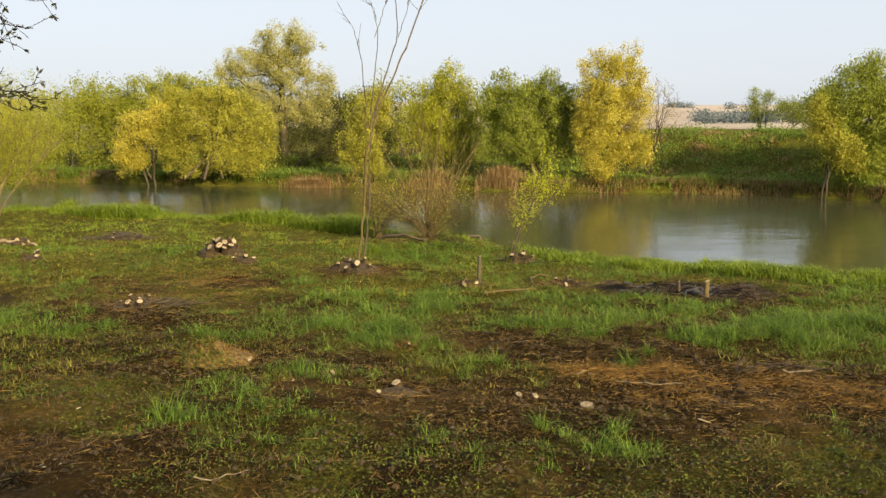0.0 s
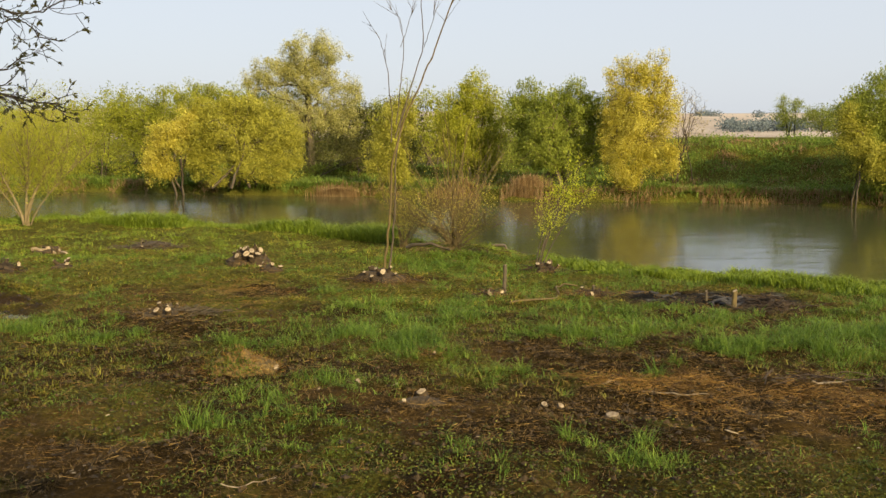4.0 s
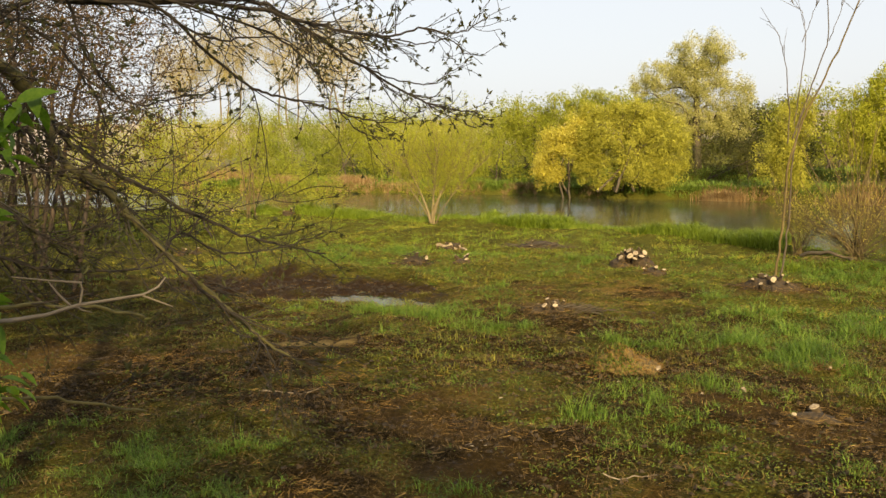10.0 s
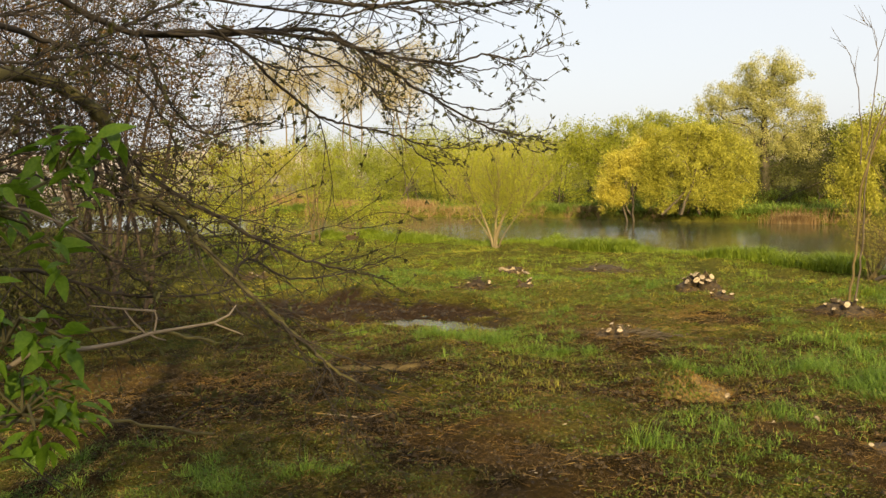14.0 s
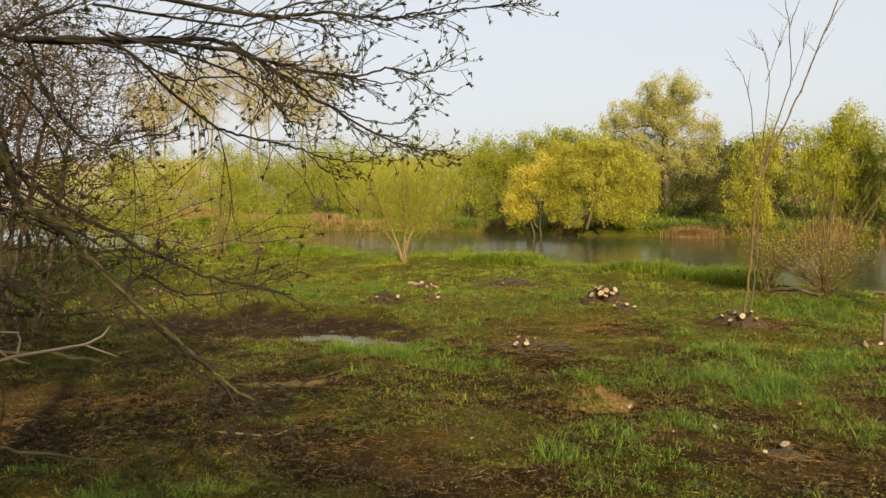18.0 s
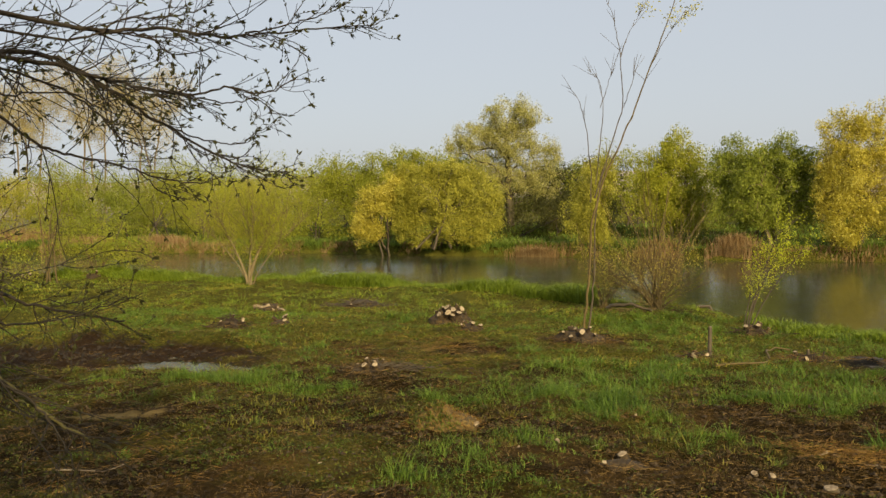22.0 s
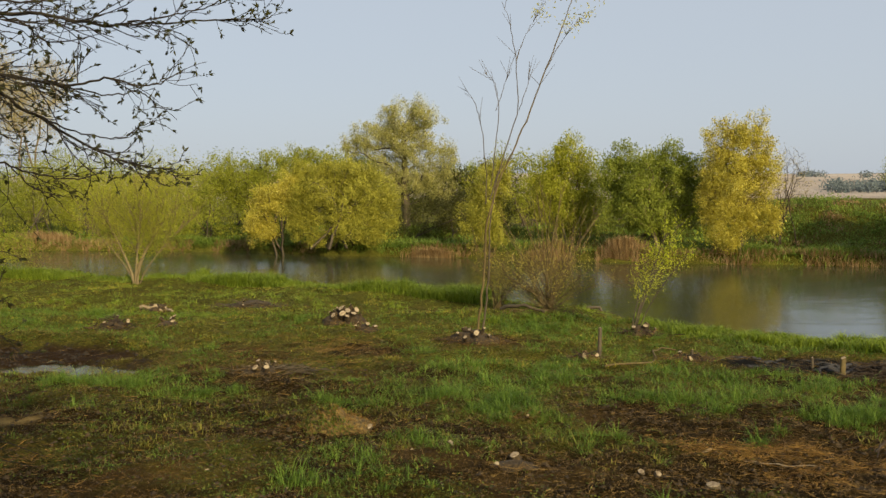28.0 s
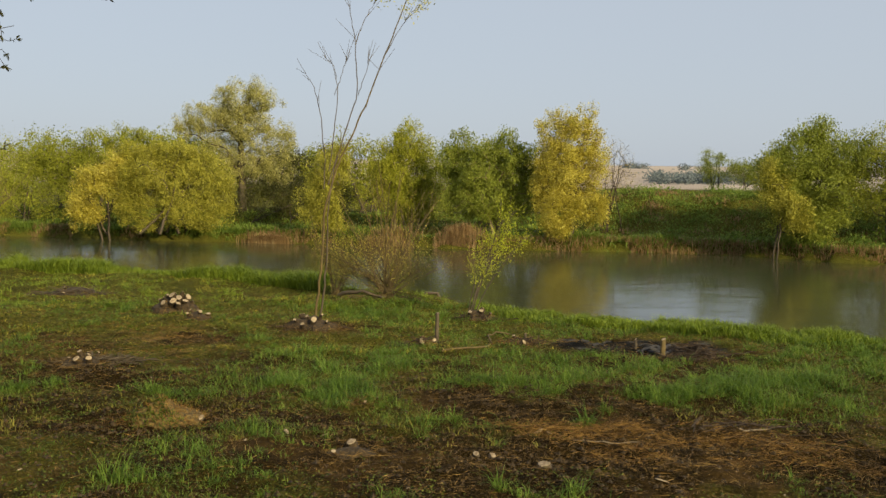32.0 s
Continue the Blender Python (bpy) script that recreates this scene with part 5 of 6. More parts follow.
def lying(name, a, b, r, label, category, material=DEADWOOD, bow=0.0, lift=0.0):
    """A stick or log that lies on the ground, slightly bent."""
    (x0, y0), (x1, y1) = a, b
    t = np.linspace(0, 1, 8)
    x, y = x0 + (x1 - x0) * t + bow * np.sin(np.pi * t) * (y1 - y0), y0 + (y1 - y0) * t - bow * np.sin(np.pi * t) * (x1 - x0)
    z = height(x, y) + r * 0.8 + lift * np.sin(np.pi * t)
    acc = Acc()
    acc.tube(np.stack([x - x0, y - y0, z], -1), r * (1 - 0.35 * t), 7)
    ob = new(name, acc.mesh(name, material, True))
    ob.location = (x0, y0, 0)
    return tagged(ob, label, category)


for i in range(14):
    q = rng.uniform(-1, 1, 2)
    a = (2.75 + 0.35 * q[0], 8.95 + 0.16 * q[1])
    d = rng.uniform(0, math.pi)
    tagged(lying("charred_stick", a, (a[0] + 0.3 * math.cos(d), a[1] + 0.12 * math.sin(d)), rng.uniform(0.008, 0.026), "blackened stick in the old fire", "stick", CHAR, 0.1, 0.02), group="burnt sticks")
for i in range(10):
    q = rng.uniform(-1, 1, 2)
    a = (2.0 + 0.4 * q[0], 9.25 + 0.18 * q[1])
    d = rng.uniform(0, math.pi)
    tagged(lying("charred_stick", a, (a[0] + 0.25 * math.cos(d), a[1] + 0.1 * math.sin(d)), rng.uniform(0.006, 0.018), "blackened stick in the old fire", "stick", CHAR, 0.1, 0.01), group="burnt sticks")


def brush_heap(at, rx, ry, h, n, label, bark):
    """A loose heap of thin dead twigs lying across one another."""
    x, y = at
    top = empty("brush_heap", (x, y, ground_z(x, y)), label, "brush", "heaps of cut twigs")
    acc = Acc()
    for _ in range(n):
        p = rng.normal(size=2) * np.array([rx, ry]) * 0.5
        a, ln = rng.uniform(0, 6.28), rng.uniform(0.10, 0.34)
        lift = h * max(0.0, 1 - float(np.hypot(p[0] / rx, p[1] / ry))) * rng.random()
        t = np.linspace(-0.5, 0.5, 5)[:, None]
        q = np.array([p[0], p[1], 0.012 + lift]) + t * ln * np.array([math.cos(a), 0.7 * math.sin(a), rng.normal() * 0.22]) + (0.25 - t**2) * rng.normal(size=3) * 0.12 * ln
        q[:, 2] = np.maximum(q[:, 2], 0.004 + height(q[:, 0] + x, q[:, 1] + y) - ground_z(x, y))
        acc.tube(q, rng.uniform(0.002, 0.006) * np.array([1, 0.95, 0.85, 0.7, 0.5]), 4)
    tagged(part("twig_mass", acc, bark, top), kind="stuff")


brush_heap((2.95, 8.78), 0.34, 0.16, 0.16, 170, "dark heap of charred brushwood beside the old fire", BARK_RED)
brush_heap((1.3, 9.38), 0.30, 0.14, 0.06, 60, "scattered dead twigs round a cut stump", BARK_RED)
brush_heap((0.22, 9.38), 0.22, 0.10, 0.07, 45, "small heap of dead twigs beside a thin cut stem", BARK_RED)
brush_heap((-5.85, 10.92), 0.28, 0.16, 0.20, 110, "bristling heap of dark dead twigs on an old stool", BARK_RED)
brush_heap((-4.95, 13.5), 0.6, 0.2, 0.12, 110, "flat heap of brown dead twigs in the meadow", BARK)
brush_heap((0.95, 11.1), 0.26, 0.14, 0.12, 60, "dead twigs lying about the shrub's foot", BARK_RED)
brush_heap((-2.72, 8.25), 0.42, 0.14, 0.08, 90, "low heap of dead twigs round a sawn stool", BARK)
brush_heap((-1.0, 10.2), 0.42, 0.16, 0.05, 50, "dead twigs round the foot of the sapling", BARK_RED)
brush_heap((2.3, 5.95), 0.45, 0.16, 0.03, 22, "thin dead twigs scattered over straw", BARK_RED)
brush_heap((-0.2, 12.7), 0.7, 0.2, 0.2, 60, "tangled dead twigs at the foot of the coppiced willow", BARK_YELLOW)
lying("bent_rod", (0.42, 8.9), (0.95, 9.35), 0.012, "thin yellowish cut rod in the grass", "rod", BARK_YELLOW, 0.25, 0.02)
lying("bent_rod", (0.98, 9.5), (1.25, 10.1), 0.011, "thin yellowish cut rod in the grass", "rod", BARK_YELLOW, -0.2, 0.05)
lying("driftwood", (0.35, 13.3), (0.95, 13.5), 0.025, "grey driftwood branch at the water's edge", "driftwood", BARK, 0.1, 0.04)
for ox_, oy_, ex_, ey_, rr in ((-6.42, 12.85, -6.05, 12.78, 0.032), (-6.3, 13.02, -5.98, 12.92, 0.026), (-6.12, 12.98, -5.85, 12.72, 0.03)):
    tagged(lying("split_offcut", (ox_, oy_), (ex_, ey_), rr, "pale split offcut lying on the grass", "offcut", CUT, 0.03, 0.01), group="pale offcuts")
lying("driftwood", (-0.9, 12.9), (-0.25, 12.7), 0.03, "dark fallen branch by the willow shoots", "driftwood", BARK, 0.1, 0.10)
lying("fallen_twig", (2.35, 6.0), (2.65, 6.02), 0.008, "pale fallen twig on the straw", "twig", DEADWOOD)
lying("fallen_twig", (1.15, 5.75), (1.6, 5.72), 0.006, "pale fallen twig on the straw", "twig", DEADWOOD, 0.05)
lying("fallen_twig", (-1.2, 4.1), (-0.95, 4.2), 0.004, "thin fallen twig on bare soil", "twig", DEADWOOD, 0.08)
lying("fallen_twig", (-3.8, 4.7), (-3.4, 4.85), 0.006, "thin fallen twig on bare soil", "twig", DEADWOOD, 0.05)


def log_end(at, r, ln, lean, label):
    x, y = at
    top = empty("log_offcut", (x, y, ground_z(x, y) - 0.01), label, "log", "sawn offcuts")
    cut_stem(top, (0, 0, 0.0), lean, r, ln)


log_end((0.88, 5.28), 0.036, 0.03, (-0.15, -0.35, 1), "short sawn log with a pale face")
log_end((0.58, 5.48), 0.022, 0.03, (0.2, -0.6, 1), "small sawn offcut with a pale face")
log_end((0.49, 5.52), 0.020, 0.03, (-0.3, -0.5, 1), "small sawn offcut with a pale face")
log_end((-1.42, 6.35), 0.020, 0.03, (0.3, -0.6, 1), "small sawn offcut with a pale face")

MOUND_OB = empty("ant_mound", (-1.68, 6.38, ground_z(-1.68, 6.38) - 0.02), "low mound of straw and yellow moss", "mound")


def mound_h(x, y):
    q = np.hypot(x / 0.20, y / 0.16)
    return 0.125 * np.exp(-q**2) * (1 + 0.3 * vnoise(x, y, 0.09, 28)) + 0.016 * vnoise(x, y, 0.035, 29) * np.exp(-0.7 * q) + 0.02 - 0.22 * smoothstep(1.3, 2.1, q)


g = np.linspace(-0.36, 0.36, 49)
GX, GY = np.meshgrid(g, g)
idx = np.arange(48)[:, None] * 49 + np.arange(48)[None]
acc = Acc()
acc.add(np.stack([GX, GY, mound_h(GX, GY)], -1).reshape(-1, 3), np.stack([idx, idx + 1, idx + 50, idx + 49], -1).reshape(-1, 4))
part("earth", acc, MOUND, MOUND_OB, "", True)
for nm, k, a0, a1, leafy in (("straw", 1500, 0.0, 6.28, G_RUST), ("moss", 900, 2.2, 5.6, L_MOSS)):
    a, q = rng.uniform(a0, a1, k), 0.30 * rng.random(k) ** 0.65
    x, y = q * np.cos(a), q * np.sin(a)
    acc = Acc()
    acc.leaves(np.stack([x, y, mound_h(x, y)], -1), rng.normal(size=(k, 3)) + np.array([0, 0, 0.5]), rng.uniform(0.015, 0.05, k), 0.004 if nm == "straw" else 0.012)
    tagged(part(nm, acc, leafy, MOUND_OB), kind="stuff")


def chip_mesh(seed):
    r = np.random.default_rng(seed)
    k = 7
    a = np.arange(k) * 2 * np.pi / k
    q = r.uniform(0.6, 1.0, k)
    x, y = q * np.cos(a), 0.45 * q * np.sin(a)
    acc = Acc()
    acc.add(np.concatenate([np.c_[x, y, np.zeros(k)], np.c_[x * 0.85, y * 0.8, np.full(k, 0.22)], [(0, 0, 0.27)]]),
            [(i, (i + 1) % k, k + (i + 1) % k, k + i) for i in range(k)] + [(k + i, k + (i + 1) % k, 2 * k, 2 * k) for i in range(k)])
    return acc.mesh("wood_chip", CUT)


CHIPS = [chip_mesh(s) for s in range(4)]
# the cluster near (-2.0, 4.3) stands in for white feathery scraps
spots = [(0.95, 5.95, 0.045), (1.02, 5.93, 0.035), (1.5, 4.95, 0.05), (1.85, 5.6, 0.02), (2.1, 5.5, 0.025), (-2.0, 4.27, 0.03), (-1.95, 4.3, 0.024), (-2.05, 4.33, 0.022), (-1.98, 4.24, 0.02), (-2.06, 4.26, 0.018), (-1.91, 4.27, 0.02),
         (-1.0, 5.75, 0.03), (-0.75, 5.9, 0.04), (-0.5, 5.9, 0.035), (0.05, 4.9, 0.02), (-1.6, 4.95, 0.02), (-2.2, 5.2, 0.02), (-2.5, 6.1, 0.02), (1.25, 4.55, 0.02), (0.5, 4.4, 0.02)]
for i in range(150):
    x, y = rng.uniform(-6, 3.2), rng.uniform(3.6, 12.5)
    if mud_at(np.array([x]), np.array([y]))[0] < 0.2 and rng.random() < 0.35 + bare_at(np.array([x]), np.array([y]))[0]:
        spots.append((x, y, rng.uniform(0.008, 0.022)))
for x, y, s in spots:
    chip = new("wood_chip", CHIPS[rng.integers(0, 4)])
    chip.location = (x, y, ground_z(x, y) + 0.006)
    chip.rotation_euler = (rng.normal() * 0.25, rng.normal() * 0.25, rng.uniform(0, 6.28))
    chip.scale = (s, s * rng.uniform(0.5, 1.0), s * 0.5)
    tagged(chip, "pale wood chip or white scrap lying on the soil", "wood chip", "scattered wood chips")

# ---- grass and litter ----


def scatter(n, x0, x1, y0, y1):
    return rng.uniform(x0, x1, n), rng.uniform(y0, y1, n)


def blades(acc, x, y, h, w, lean=0.45, a=None):
    """Curved blades, each of a root quad and a tip triangle."""
    k = len(x)
    z = height(x, y) - 0.01
    a = rng.uniform(0, 2 * np.pi, k) if a is None else a
    d = np.stack([np.cos(a), np.sin(a), np.zeros(k)], -1)
    s = np.stack([-np.sin(a), np.cos(a), np.zeros(k)], -1) * (w / 2)[:, None]
    ln = (h * lean * rng.uniform(0.2, 1.8, k))[:, None]
    root = np.stack([x, y, z], -1)
    mid = root + d * ln * 0.35 + np.array([0, 0, 1]) * (h * 0.6)[:, None]
    tip = root + d * ln + np.array([0, 0, 1]) * (h * rng.uniform(0.7, 1.0, k))[:, None]
    v = np.stack([root - s, root + s, mid + s * 0.7, mid - s * 0.7, tip], 1).reshape(-1, 3)
    b = np.arange(k)[:, None] * 5
    n0 = acc.n
    acc.add(v, b + np.array([0, 1, 2, 3]))
    acc.f.append(b + np.array([3, 2, 4, 4]) + n0)


LUSH = [(-1.14, 5.24, 0.45), (-0.77, 5.4, 0.4), (-1.5, 5.2, 0.35), (-0.58, 6.9, 0.6), (-1.06, 7.5, 0.6), (-0.13, 5.86, 0.15), (1.03, 4.69, 0.28), (0.47, 4.8, 0.22), (1.29, 6.4, 0.3),
        (0.58, 6.27, 0.4), (-1.6, 7.3, 0.45), (-3.5, 7.95, 0.6), (-3.7, 9.0, 0.6), (-0.45, 8.4, 0.9), (1.1, 7.9, 0.9), (2.8, 7.1, 0.9), (3.6, 7.9, 1.0), (-1.9, 9.7, 0.5), (2.3, 5.0, 0.2),
        (-3.9, 7.7, 0.6), (-4.5, 7.65, 0.35), (-3.2, 7.4, 0.4), (-3.8, 3.6, 0.3), (-3.0, 3.7, 0.25), (-4.6, 3.2, 0.4), (-3.3, 3.2, 0.3), (-5.2, 3.3, 0.3), (4.2, 8.8, 0.8), (2.2, 8.2, 0.6), (-3.4, 2.6, 0.6), (-4.2, 2.7, 0.6), (-2.6, 3.2, 0.45), (-5.0, 2.6, 0.5), (-2.1, 3.6, 0.35), (-4.4, 3.6, 0.35)]


def tufted(x, y):
    g = np.zeros_like(x)
    uneven = 0.45 * vnoise(x, y, 0.28, 25)
    for bx, by, r in LUSH:
        q = np.hypot((x - bx) / 1.2, y - by) + r * uneven
        g = np.maximum(g, 1 - smoothstep(0.35 * r, 1.15 * r, q))
    return g


def lushness(x, y):
    """How thick the grass stands, 0 to 1: lush patches between bare ones."""
    g = 0.20 - 0.10 * smoothstep(6.5, 5.0, y) + 0.30 * vnoise(x, y, 0.5, 21) + 0.40 * vnoise(x, y, 0.17, 22) + 0.25 * vnoise(x, y, 0.08, 24) + 0.2 * vnoise(x, y, 1.8, 23)
    g = g + 0.25 * smoothstep(6.3, 8.0, y) * smoothstep(-2.5, 0.0, x) + 0.25 * smoothstep(10, 13, y)
    g = g - 0.8 * bare_at(x, y) + tufted(x, y) * (0.52 + 0.45 * vnoise(x, y, 0.14, 27)) - 1.5 * mud_at(x, y) - 1.5 * ash_at(x, y) - 1.2 * sand_at(x, y)
    g = g - 0.25 * smoothstep(-1.0, -3.0, x) * smoothstep(6.8, 5.0, y) * smoothstep(2.8, 4.0, y)
    return np.clip(g, 0, 1)


def in_view(x, y):
    a = np.degrees(np.arctan2(x, y))
    return (a > -62) & (a < 34) & (y < near_edge(x) + 0.5)


def grow_grass(n, box, h0, h1, w, label, power=1.5, material=G_LUSH, seed=0):
    per = 16
    x, y = (np.repeat(q, per) for q in scatter(n // per, *box))
    size = np.repeat(rng.uniform(0.3, 1.0, n // per) ** 1.6 * 1.9, per)
    n = len(x)
    dx, dy = rng.normal(size=n) * 0.024 * (1 + y / 12), rng.normal(size=n) * 0.024 * (1 + y / 12)
    x, y, away = x + dx, y + dy, np.arctan2(dy, dx) + rng.normal(size=n) * 0.6
    g = lushness(x, y)
    if seed:
        g = np.clip(0.45 + 0.5 * vnoise(x, y, 0.6, seed) + 0.3 * vnoise(x, y, 0.18, seed + 1) - 0.5 * bare_at(x, y) - mud_at(x, y) - ash_at(x, y), 0, 1)
    ok = in_view(x, y) & (rng.random(n) < g**power)
    x, y, g, away, size = x[ok], y[ok], g[ok], away[ok], size[ok]
    acc = Acc()
    h = (h0 + (h1 - h0) * g**1.5) * rng.uniform(0.5, 1.25, len(x)) * size * np.clip(y / 5.0, 0.5, 1.0)
    blades(acc, x, y, h, w * rng.uniform(0.7, 1.3, len(x)), 1.15, away)
    tagged(new("grass", acc.mesh("grass", material)), label, "grass", kind="stuff")


grow_grass(450000, (-5.8, 3.8, 1.9, 7.6), 0.018, 0.092, 0.0042, "lush spring grass tufts between bare patches")
grow_grass(270000, (-9, 6.5, 7.6, 12.5), 0.020, 0.066, 0.006, "lush spring grass in uneven patches", 1.2)
grow_grass(150000, (-17, 3, 12.0, 18.6), 0.02, 0.06, 0.009, "short grass towards the river, lightened as if sunlit", 0.9, G_LIP)
grow_grass(200000, (-17, 3, 8.8, 18.6), 0.012, 0.035, 0.009, "short meadow grass towards the river, yellowed for sunlight", 0.7, G_SUNLIT, 91)
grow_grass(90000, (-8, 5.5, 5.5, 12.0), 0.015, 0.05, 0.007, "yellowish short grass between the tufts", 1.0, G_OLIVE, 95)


x = rng.uniform(-14, 8, 80000)
y = near_edge(x) + 0.25 * vnoise(x, near_edge(x), 1.3, 1) + 0.12 - 0.85 * rng.random(len(x)) ** 1.4
tall = np.clip(0.5 + 0.8 * vnoise(x, y, 0.7, 31) + 0.4 * vnoise(x, y, 0.25, 32), 0, 1)
ok = (rng.random(len(x)) < 0.25 + 0.75 * tall) & ((x < -1.2) | (x > 1.0))
acc = Acc()
blades(acc, x[ok], y[ok], (0.07 + 0.22 * tall[ok]) * np.where(x[ok] > 0, 0.55, 1.0) * rng.uniform(0.5, 1.1, ok.sum()), np.full(ok.sum(), 0.012), 0.8)
tagged(new("bank_grass", acc.mesh("bank_grass", G_LIP)), "long green grass along the lip of the bank", "grass", kind="stuff")

# low herbs and moss between the grass
x, y = scatter(290000, -8, 4.5, 1.9, 13)
m = 0.45 + 0.5 * vnoise(x, y, 0.5, 51) + 0.35 * vnoise(x, y, 0.16, 52) - 0.6 * bare_at(x, y) - mud_at(x, y) - ash_at(x, y) - sand_at(x, y)
ok = in_view(x, y) & (rng.random(len(x)) < np.clip(m, 0, 1)) & (rng.random(len(x)) < np.clip(7.0 / y, 0, 1))
x, y = x[ok], y[ok]
k = len(x)
acc = Acc()
acc.leaves(np.stack([x, y, height(x, y) + rng.uniform(-0.004, 0.022, k)], -1), rng.normal(size=(k, 3)) * np.array([1, 1, 0.35]) + np.array([0, 0, 0.25]), rng.uniform(0.010, 0.026, k), 0.011)
tagged(new("low_herbs", acc.mesh("low_herbs", L_MOSS)), "low olive-green herbs and moss on the soil", "herbs", kind="stuff")

x, y = scatter(320000, -9, 4.5, 1.9, 13.5)
ok = in_view(x, y) & (rng.random(len(x)) < 0.34 + 0.45 * bare_at(x, y)) & (mud_at(x, y) * rng.random(len(x)) < 0.55) & (sand_at(x, y) < 0.4) & (vnoise(x, y, 0.45, 61) > -0.75)
x, y = x[ok], y[ok]
acc = Acc()
k = len(x)
a = rng.uniform(0, 2 * np.pi, k)
acc.leaves(np.stack([x, y, height(x, y) + rng.uniform(0.0, 0.025, k)], -1), np.stack([np.cos(a), np.sin(a), rng.normal(size=k) * 0.18], -1), 0.015 + 0.11 * rng.random(k) ** 3, 0.0016 + 0.0035 * rng.random(k) ** 2, slim=True)
tagged(new("litter", acc.mesh("litter", G_STRAW)), "dry straw, twigs and dead leaves on the soil", "litter", kind="stuff")

# dead grass standing among the green, and flakes of old leaf
x, y = scatter(165000, -6.5, 4.2, 1.9, 10)
ok = in_view(x, y) & (rng.random(len(x)) < np.clip(0.42 + 0.5 * vnoise(x, y, 0.35, 63) + 0.3 * vnoise(x, y, 0.1, 64), 0, 1)) & (mud_at(x, y) + ash_at(x, y) + sand_at(x, y) < 0.3)
acc = Acc()
blades(acc, x[ok], y[ok], rng.uniform(0.008, 0.05, ok.sum()), rng.uniform(0.0018, 0.0036, ok.sum()), 2.2)
tagged(new("dead_grass", acc.mesh("dead_grass", G_STRAW)), "thin dead grass stalks lodged among the green", "grass", kind="stuff")

# longer straw, rods and leaf litter raked together on the cut patches
# leftmost heaps also lend the soil the orange of sun dapples
HEAPS = [(1.0, 6.0, 0.5), (1.55, 5.95, 0.55), (1.9, 5.75, 0.6), (2.3, 5.6, 0.5), (2.1, 5.35, 0.5), (1.5, 5.5, 0.6), (2.7, 5.2, 0.5), (-2.55, 8.6, 0.6), (-2.4, 9.7, 0.6), (-3.0, 10.3, 0.6), (-1.62, 6.3, 0.35), (1.3, 9.4, 0.3), (-3.6, 5.3, 0.6), (-2.6, 4.6, 0.7), (-4.9, 5.2, 0.6), (-3.9, 4.4, 0.6)]
pick = np.minimum(rng.integers(0, len(HEAPS) + 9, 22000) % (len(HEAPS) + 7), len(HEAPS) + 6)
pick = np.where(pick >= len(HEAPS), pick - len(HEAPS), pick)
hp = np.array(HEAPS)[pick]
x, y = hp[:, 0] + rng.normal(size=len(pick)) * hp[:, 2] * 0.5, hp[:, 1] + rng.normal(size=len(pick)) * hp[:, 2] * 0.3
ok = rng.random(len(x)) < np.clip(0.4 + 0.9 * vnoise(x, y, 0.22, 66) + 0.5 * vnoise(x, y, 0.08, 67), 0.03, 1)
x, y = x[ok], y[ok]
k = len(x)
a = rng.uniform(0, 2 * np.pi, k)
acc = Acc()
acc.leaves(np.stack([x, y, height(x, y) + rng.uniform(0.002, 0.04, k)], -1), np.stack([np.cos(a), np.sin(a), rng.normal(size=k) * 0.2], -1), 0.02 + 0.11 * rng.random(k) ** 2.4, 0.0018 + 0.003 * rng.random(k))
tagged(new("straw", acc.mesh("straw", G_RUST)), "loose orange-brown straw and thin rods on bare soil", "straw", kind="stuff")

# crumbs and clods of soil
x, y = scatter(26000, -6.5, 3.8, 3.0, 8.5)
ok = in_view(x, y) & (rng.random(len(x)) < 0.35 + 0.65 * bare_at(x, y)) & (tufted(x, y) < 0.4)
x, y = x[ok], y[ok]
k = len(x)
s = 0.004 + 0.020 * rng.random(k) ** 3
unit = np.array([(1, 0, 0), (0, 1, 0), (-1, 0, 0), (0, -1, 0), (0, 0, 0.8)])
v = np.stack([x, y, height(x, y) + s * 0.3], -1)[:, None] + unit[None] * s[:, None, None] * rng.uniform(0.6, 1.4, (k, 5, 1)) + rng.normal(size=(k, 5, 3)) * (0.15 * s)[:, None, None]
acc = Acc()
acc.add(v.reshape(-1, 3), (np.arange(k)[:, None, None] * 5 + np.array([(0, 1, 4), (1, 2, 4), (2, 3, 4), (3, 0, 4)])).reshape(-1, 3))
tagged(new("soil_crumbs", acc.mesh("soil_crumbs", DARK_WOOD)), "dark crumbs and clods of damp soil", "soil", kind="stuff")

MUD = plain_mat("wet_dark_mud", (0.006, 0.004, 0.002), (0.030, 0.017, 0.007), 40, 0.92, 0.6, 0.01)
# trodden clods in the mud
x, y = scatter(3500, -8.6, -4.2, 7.2, 10.4)
ok = (mud_at(x, y) > 0.35) & (height(x, y) > PUDDLE_Z - 0.01)
x, y = x[ok], y[ok]
k = len(x)
s = 0.008 + 0.030 * rng.random(k) ** 4
v = np.stack([x, y, height(x, y) + s * 0.1], -1)[:, None] + unit[None] * s[:, None, None] * rng.uniform(0.6, 1.4, (k, 5, 1)) + rng.normal(size=(k, 5, 3)) * (0.15 * s)[:, None, None]
acc = Acc()
acc.add(v.reshape(-1, 3), (np.arange(k)[:, None, None] * 5 + np.array([(0, 1, 4), (1, 2, 4), (2, 3, 4), (3, 0, 4)])).reshape(-1, 3))
tagged(new("mud_clods", acc.mesh("mud_clods", MUD)), "wet brown clods trodden up round the puddle", "mud", kind="stuff")

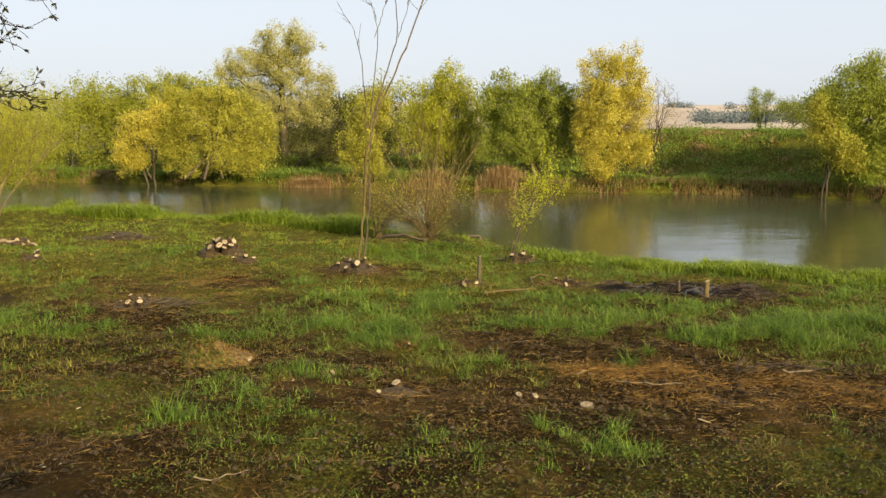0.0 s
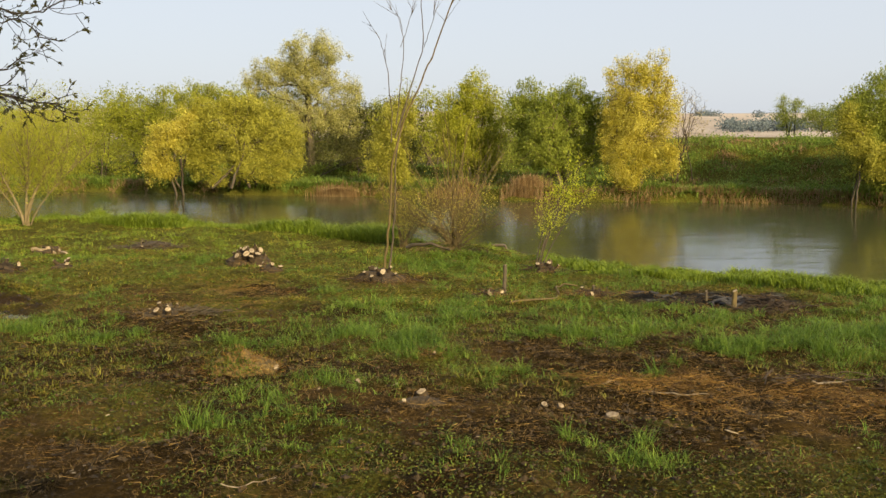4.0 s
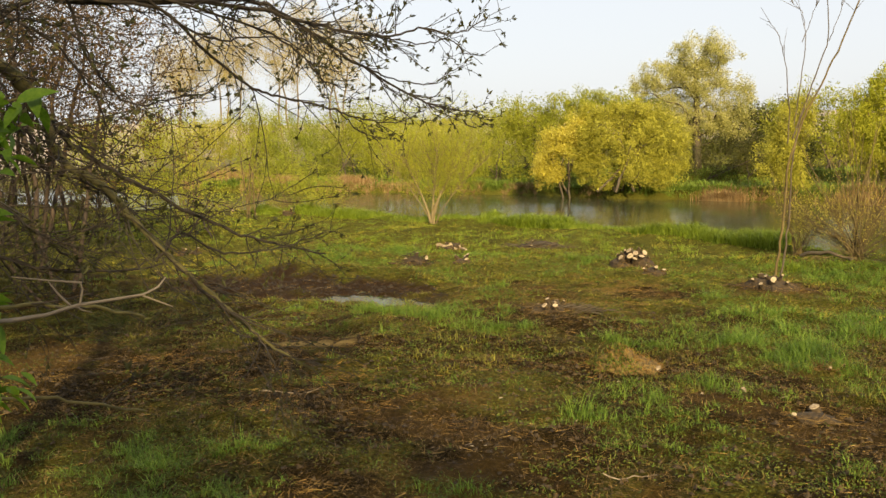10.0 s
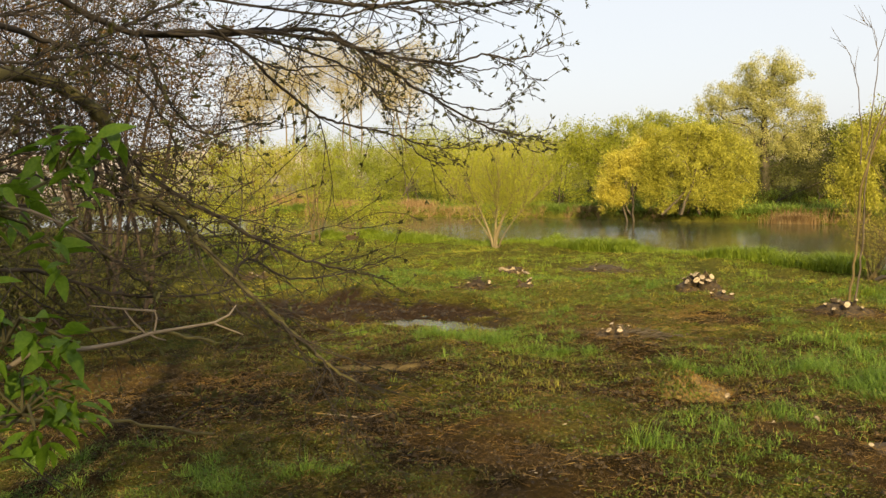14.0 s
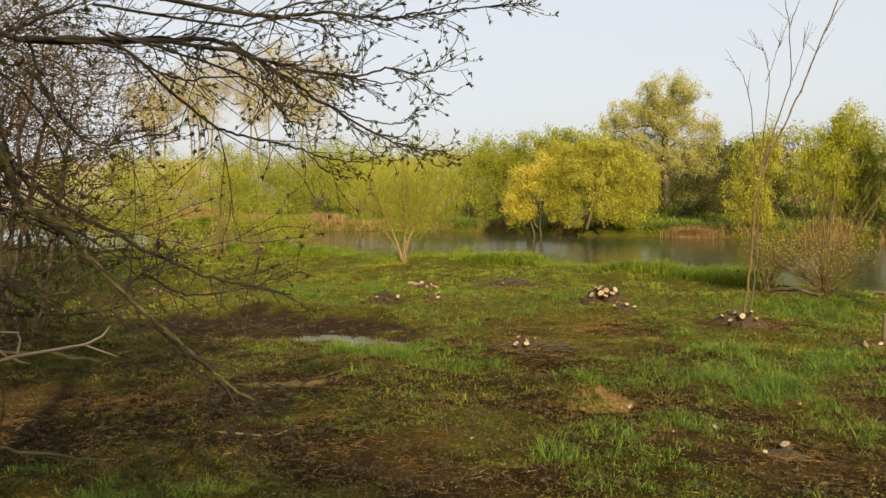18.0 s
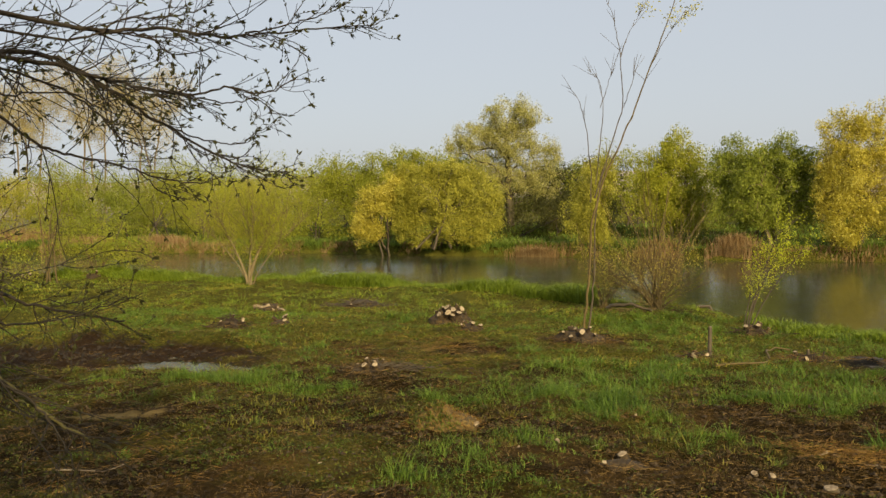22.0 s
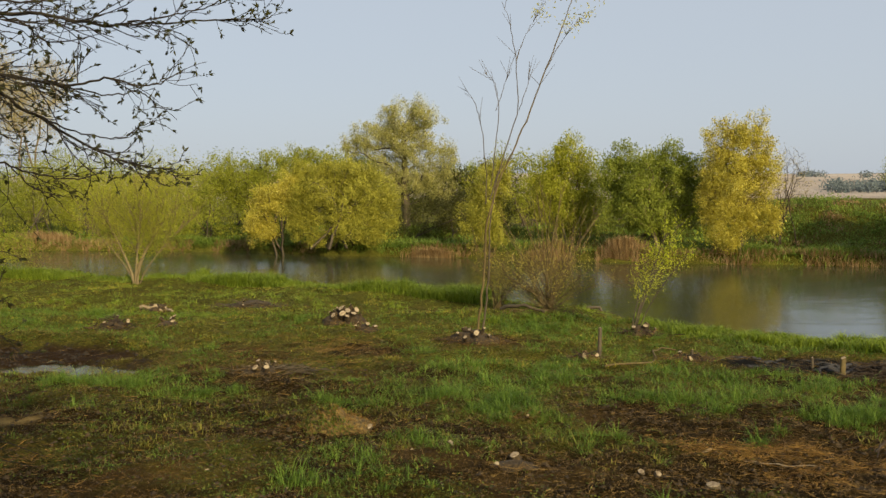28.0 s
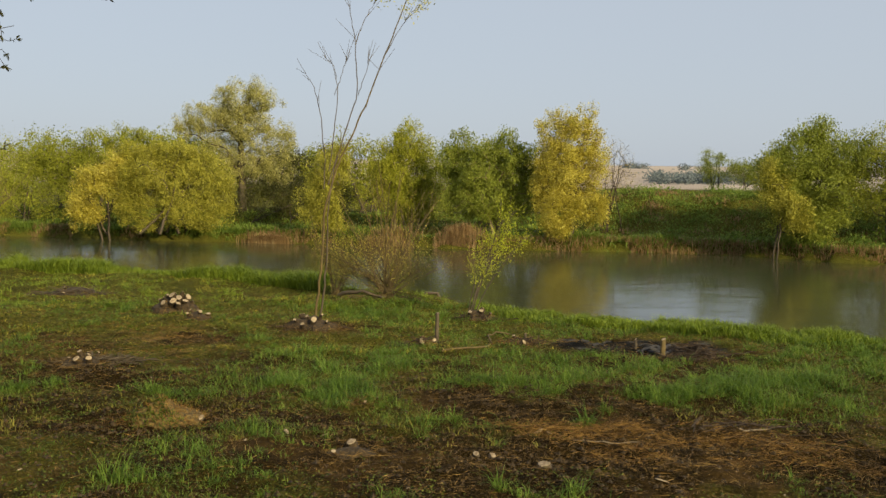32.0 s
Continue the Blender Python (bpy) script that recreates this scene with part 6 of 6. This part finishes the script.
# far bank herbs and dry reeds
x, y = scatter(120000, -30, 22, 26, 48)
past = y - far_edge(x)
ok = (past > 0.1) & (past < 9) & (rng.random(len(x)) < 0.5)
acc = Acc()
blades(acc, x[ok], y[ok], rng.uniform(0.06, 0.26, ok.sum()) * np.where(x[ok] > 7, 0.6, 1.0) * (1 + 0.9 * vnoise(x[ok], y[ok], 0.9, 44)), np.full(ok.sum(), 0.035), 1.0)
tagged(new("bank_herbs", acc.mesh("bank_herbs", G_HERB)), "green nettles and grass covering the far bank", "herbs", kind="stuff")
x = rng.uniform(-36, 22, 22000)
y = far_edge(x) + 0.3 * vnoise(x, far_edge(x), 2.0, 8) + rng.uniform(-0.05, 0.30, len(x))
ok = vnoise(x, y, 1.6, 41) > np.where(x > 4, -0.6, 0.0)
acc = Acc()
blades(acc, x[ok], y[ok], rng.uniform(0.08, 0.32, ok.sum()), np.full(ok.sum(), 0.022), 0.6)
tagged(new("dry_reeds", acc.mesh("dry_reeds", G_DRY)), "dry pale reeds along the far waterline", "reeds", kind="stuff")
x = rng.uniform(-34, 22, 16000)
y = far_edge(x) + 0.3 * vnoise(x, far_edge(x), 2.0, 8) + rng.uniform(0.05, 0.7, len(x))
acc = Acc()
blades(acc, x, y, rng.uniform(0.10, 0.35, len(x)) * (1 + 0.8 * vnoise(x, y, 0.8, 45)), np.full(len(x), 0.03), 1.2)
tagged(new("shore_herbs", acc.mesh("shore_herbs", G_HERB)), "green herbs hanging over the eroded far bank", "herbs", kind="stuff")
# scrub on the embankment
cx = rng.uniform(7.2, 18, 110)
cy = far_edge(cx) + rng.uniform(0.6, 8.0, 110)
m = np.repeat(np.arange(110), 130)
p = np.stack([cx, cy, height(cx, cy)], -1)[m] + np.abs(rng.normal(size=(len(m), 3))) * np.array([0, 0, 0.11]) + rng.normal(size=(len(m), 3)) * np.array([0.28, 0.28, 0.03])
acc = Acc()
acc.leaves(p, rng.normal(size=(len(m), 3)) + np.array([0, 0, 0.4]), rng.uniform(0.05, 0.12, len(m)), 0.05)
tagged(new("bank_scrub", acc.mesh("bank_scrub", G_HERB)), "low scrub and nettles dotted over the embankment", "scrub", kind="stuff")
cx = rng.uniform(7.2, 18, 30)
cy = far_edge(cx) + rng.uniform(0.8, 7.5, 30)
m = np.repeat(np.arange(30), 70)
acc = Acc()
blades(acc, cx[m] + rng.normal(size=len(m)) * 0.22, cy[m] + rng.normal(size=len(m)) * 0.2, rng.uniform(0.05, 0.22, len(m)), np.full(len(m), 0.03), 0.9)
tagged(new("dry_tussocks", acc.mesh("dry_tussocks", G_DRY)), "pale dry tussocks dotted over the green embankment", "grass", kind="stuff")
for rx, ry, rw, rh in ((-5.2, 34.9, 0.8, 0.45), (-0.5, 34.2, 0.8, 0.5), (2.2, 33.6, 0.6, 0.55), (-24.5, 39.5, 1.2, 0.5), (-33.0, 40.0, 1.6, 0.9), (-29.0, 39.8, 1.0, 0.5)):
    acc = Acc()
    k = 1500
    bx, by = rx + rng.normal(size=k) * rw * 0.5, ry + rng.normal(size=k) * 0.25
    by = np.maximum(by, far_edge(bx) - 0.1)
    blades(acc, bx, by, rh * rng.uniform(0.4, 1.15, k) + 0.1, np.full(k, 0.022), 0.35)
    tagged(new("reed_clump", acc.mesh("reed_clump", G_DRY)), "clump of rusty dry reeds at the far waterline", "reeds", "reed clumps")

# far woods on the low hills, with haze tinted into the leaf colour
def far_woods(name, r0, r1, a0, a1, n, clump, size, material, label, gaps=-0.3):
    seeded = np.random.default_rng(5)
    a, r = np.radians(seeded.uniform(a0, a1, n)), seeded.uniform(r0, r1, n)
    cx, cy = r * np.sin(a), r * np.cos(a)
    keepers = vnoise(cx, cy, r0 * 0.2, 81) > gaps
    cx, cy = cx[keepers], cy[keepers]
    cz = height(cx, cy)
    m = np.repeat(np.arange(len(cx)), clump)
    p = np.stack([cx, cy, cz], -1)[m] + rng.normal(size=(len(m), 3)) * np.array([1, 1, 0.55]) * size + np.array([0, 0, size * 0.8])
    acc = Acc()
    acc.leaves(p, rng.normal(size=(len(m), 3)), size * rng.uniform(0.3, 0.6, len(m)), size * 0.35)
    tagged(new(name, acc.mesh(name, material)), label, "woods", kind="stuff")


far_woods("far_woods", 520, 660, 5, 30, 70, 130, 2.4, L_HAZE, "woods on the distant low hills, tinted blue-grey for haze")
far_woods("far_copse", 200, 235, 15.8, 24, 46, 150, 1.25, L_HAZE, "copse across the fields, tinted blue-grey for haze", -2.0)
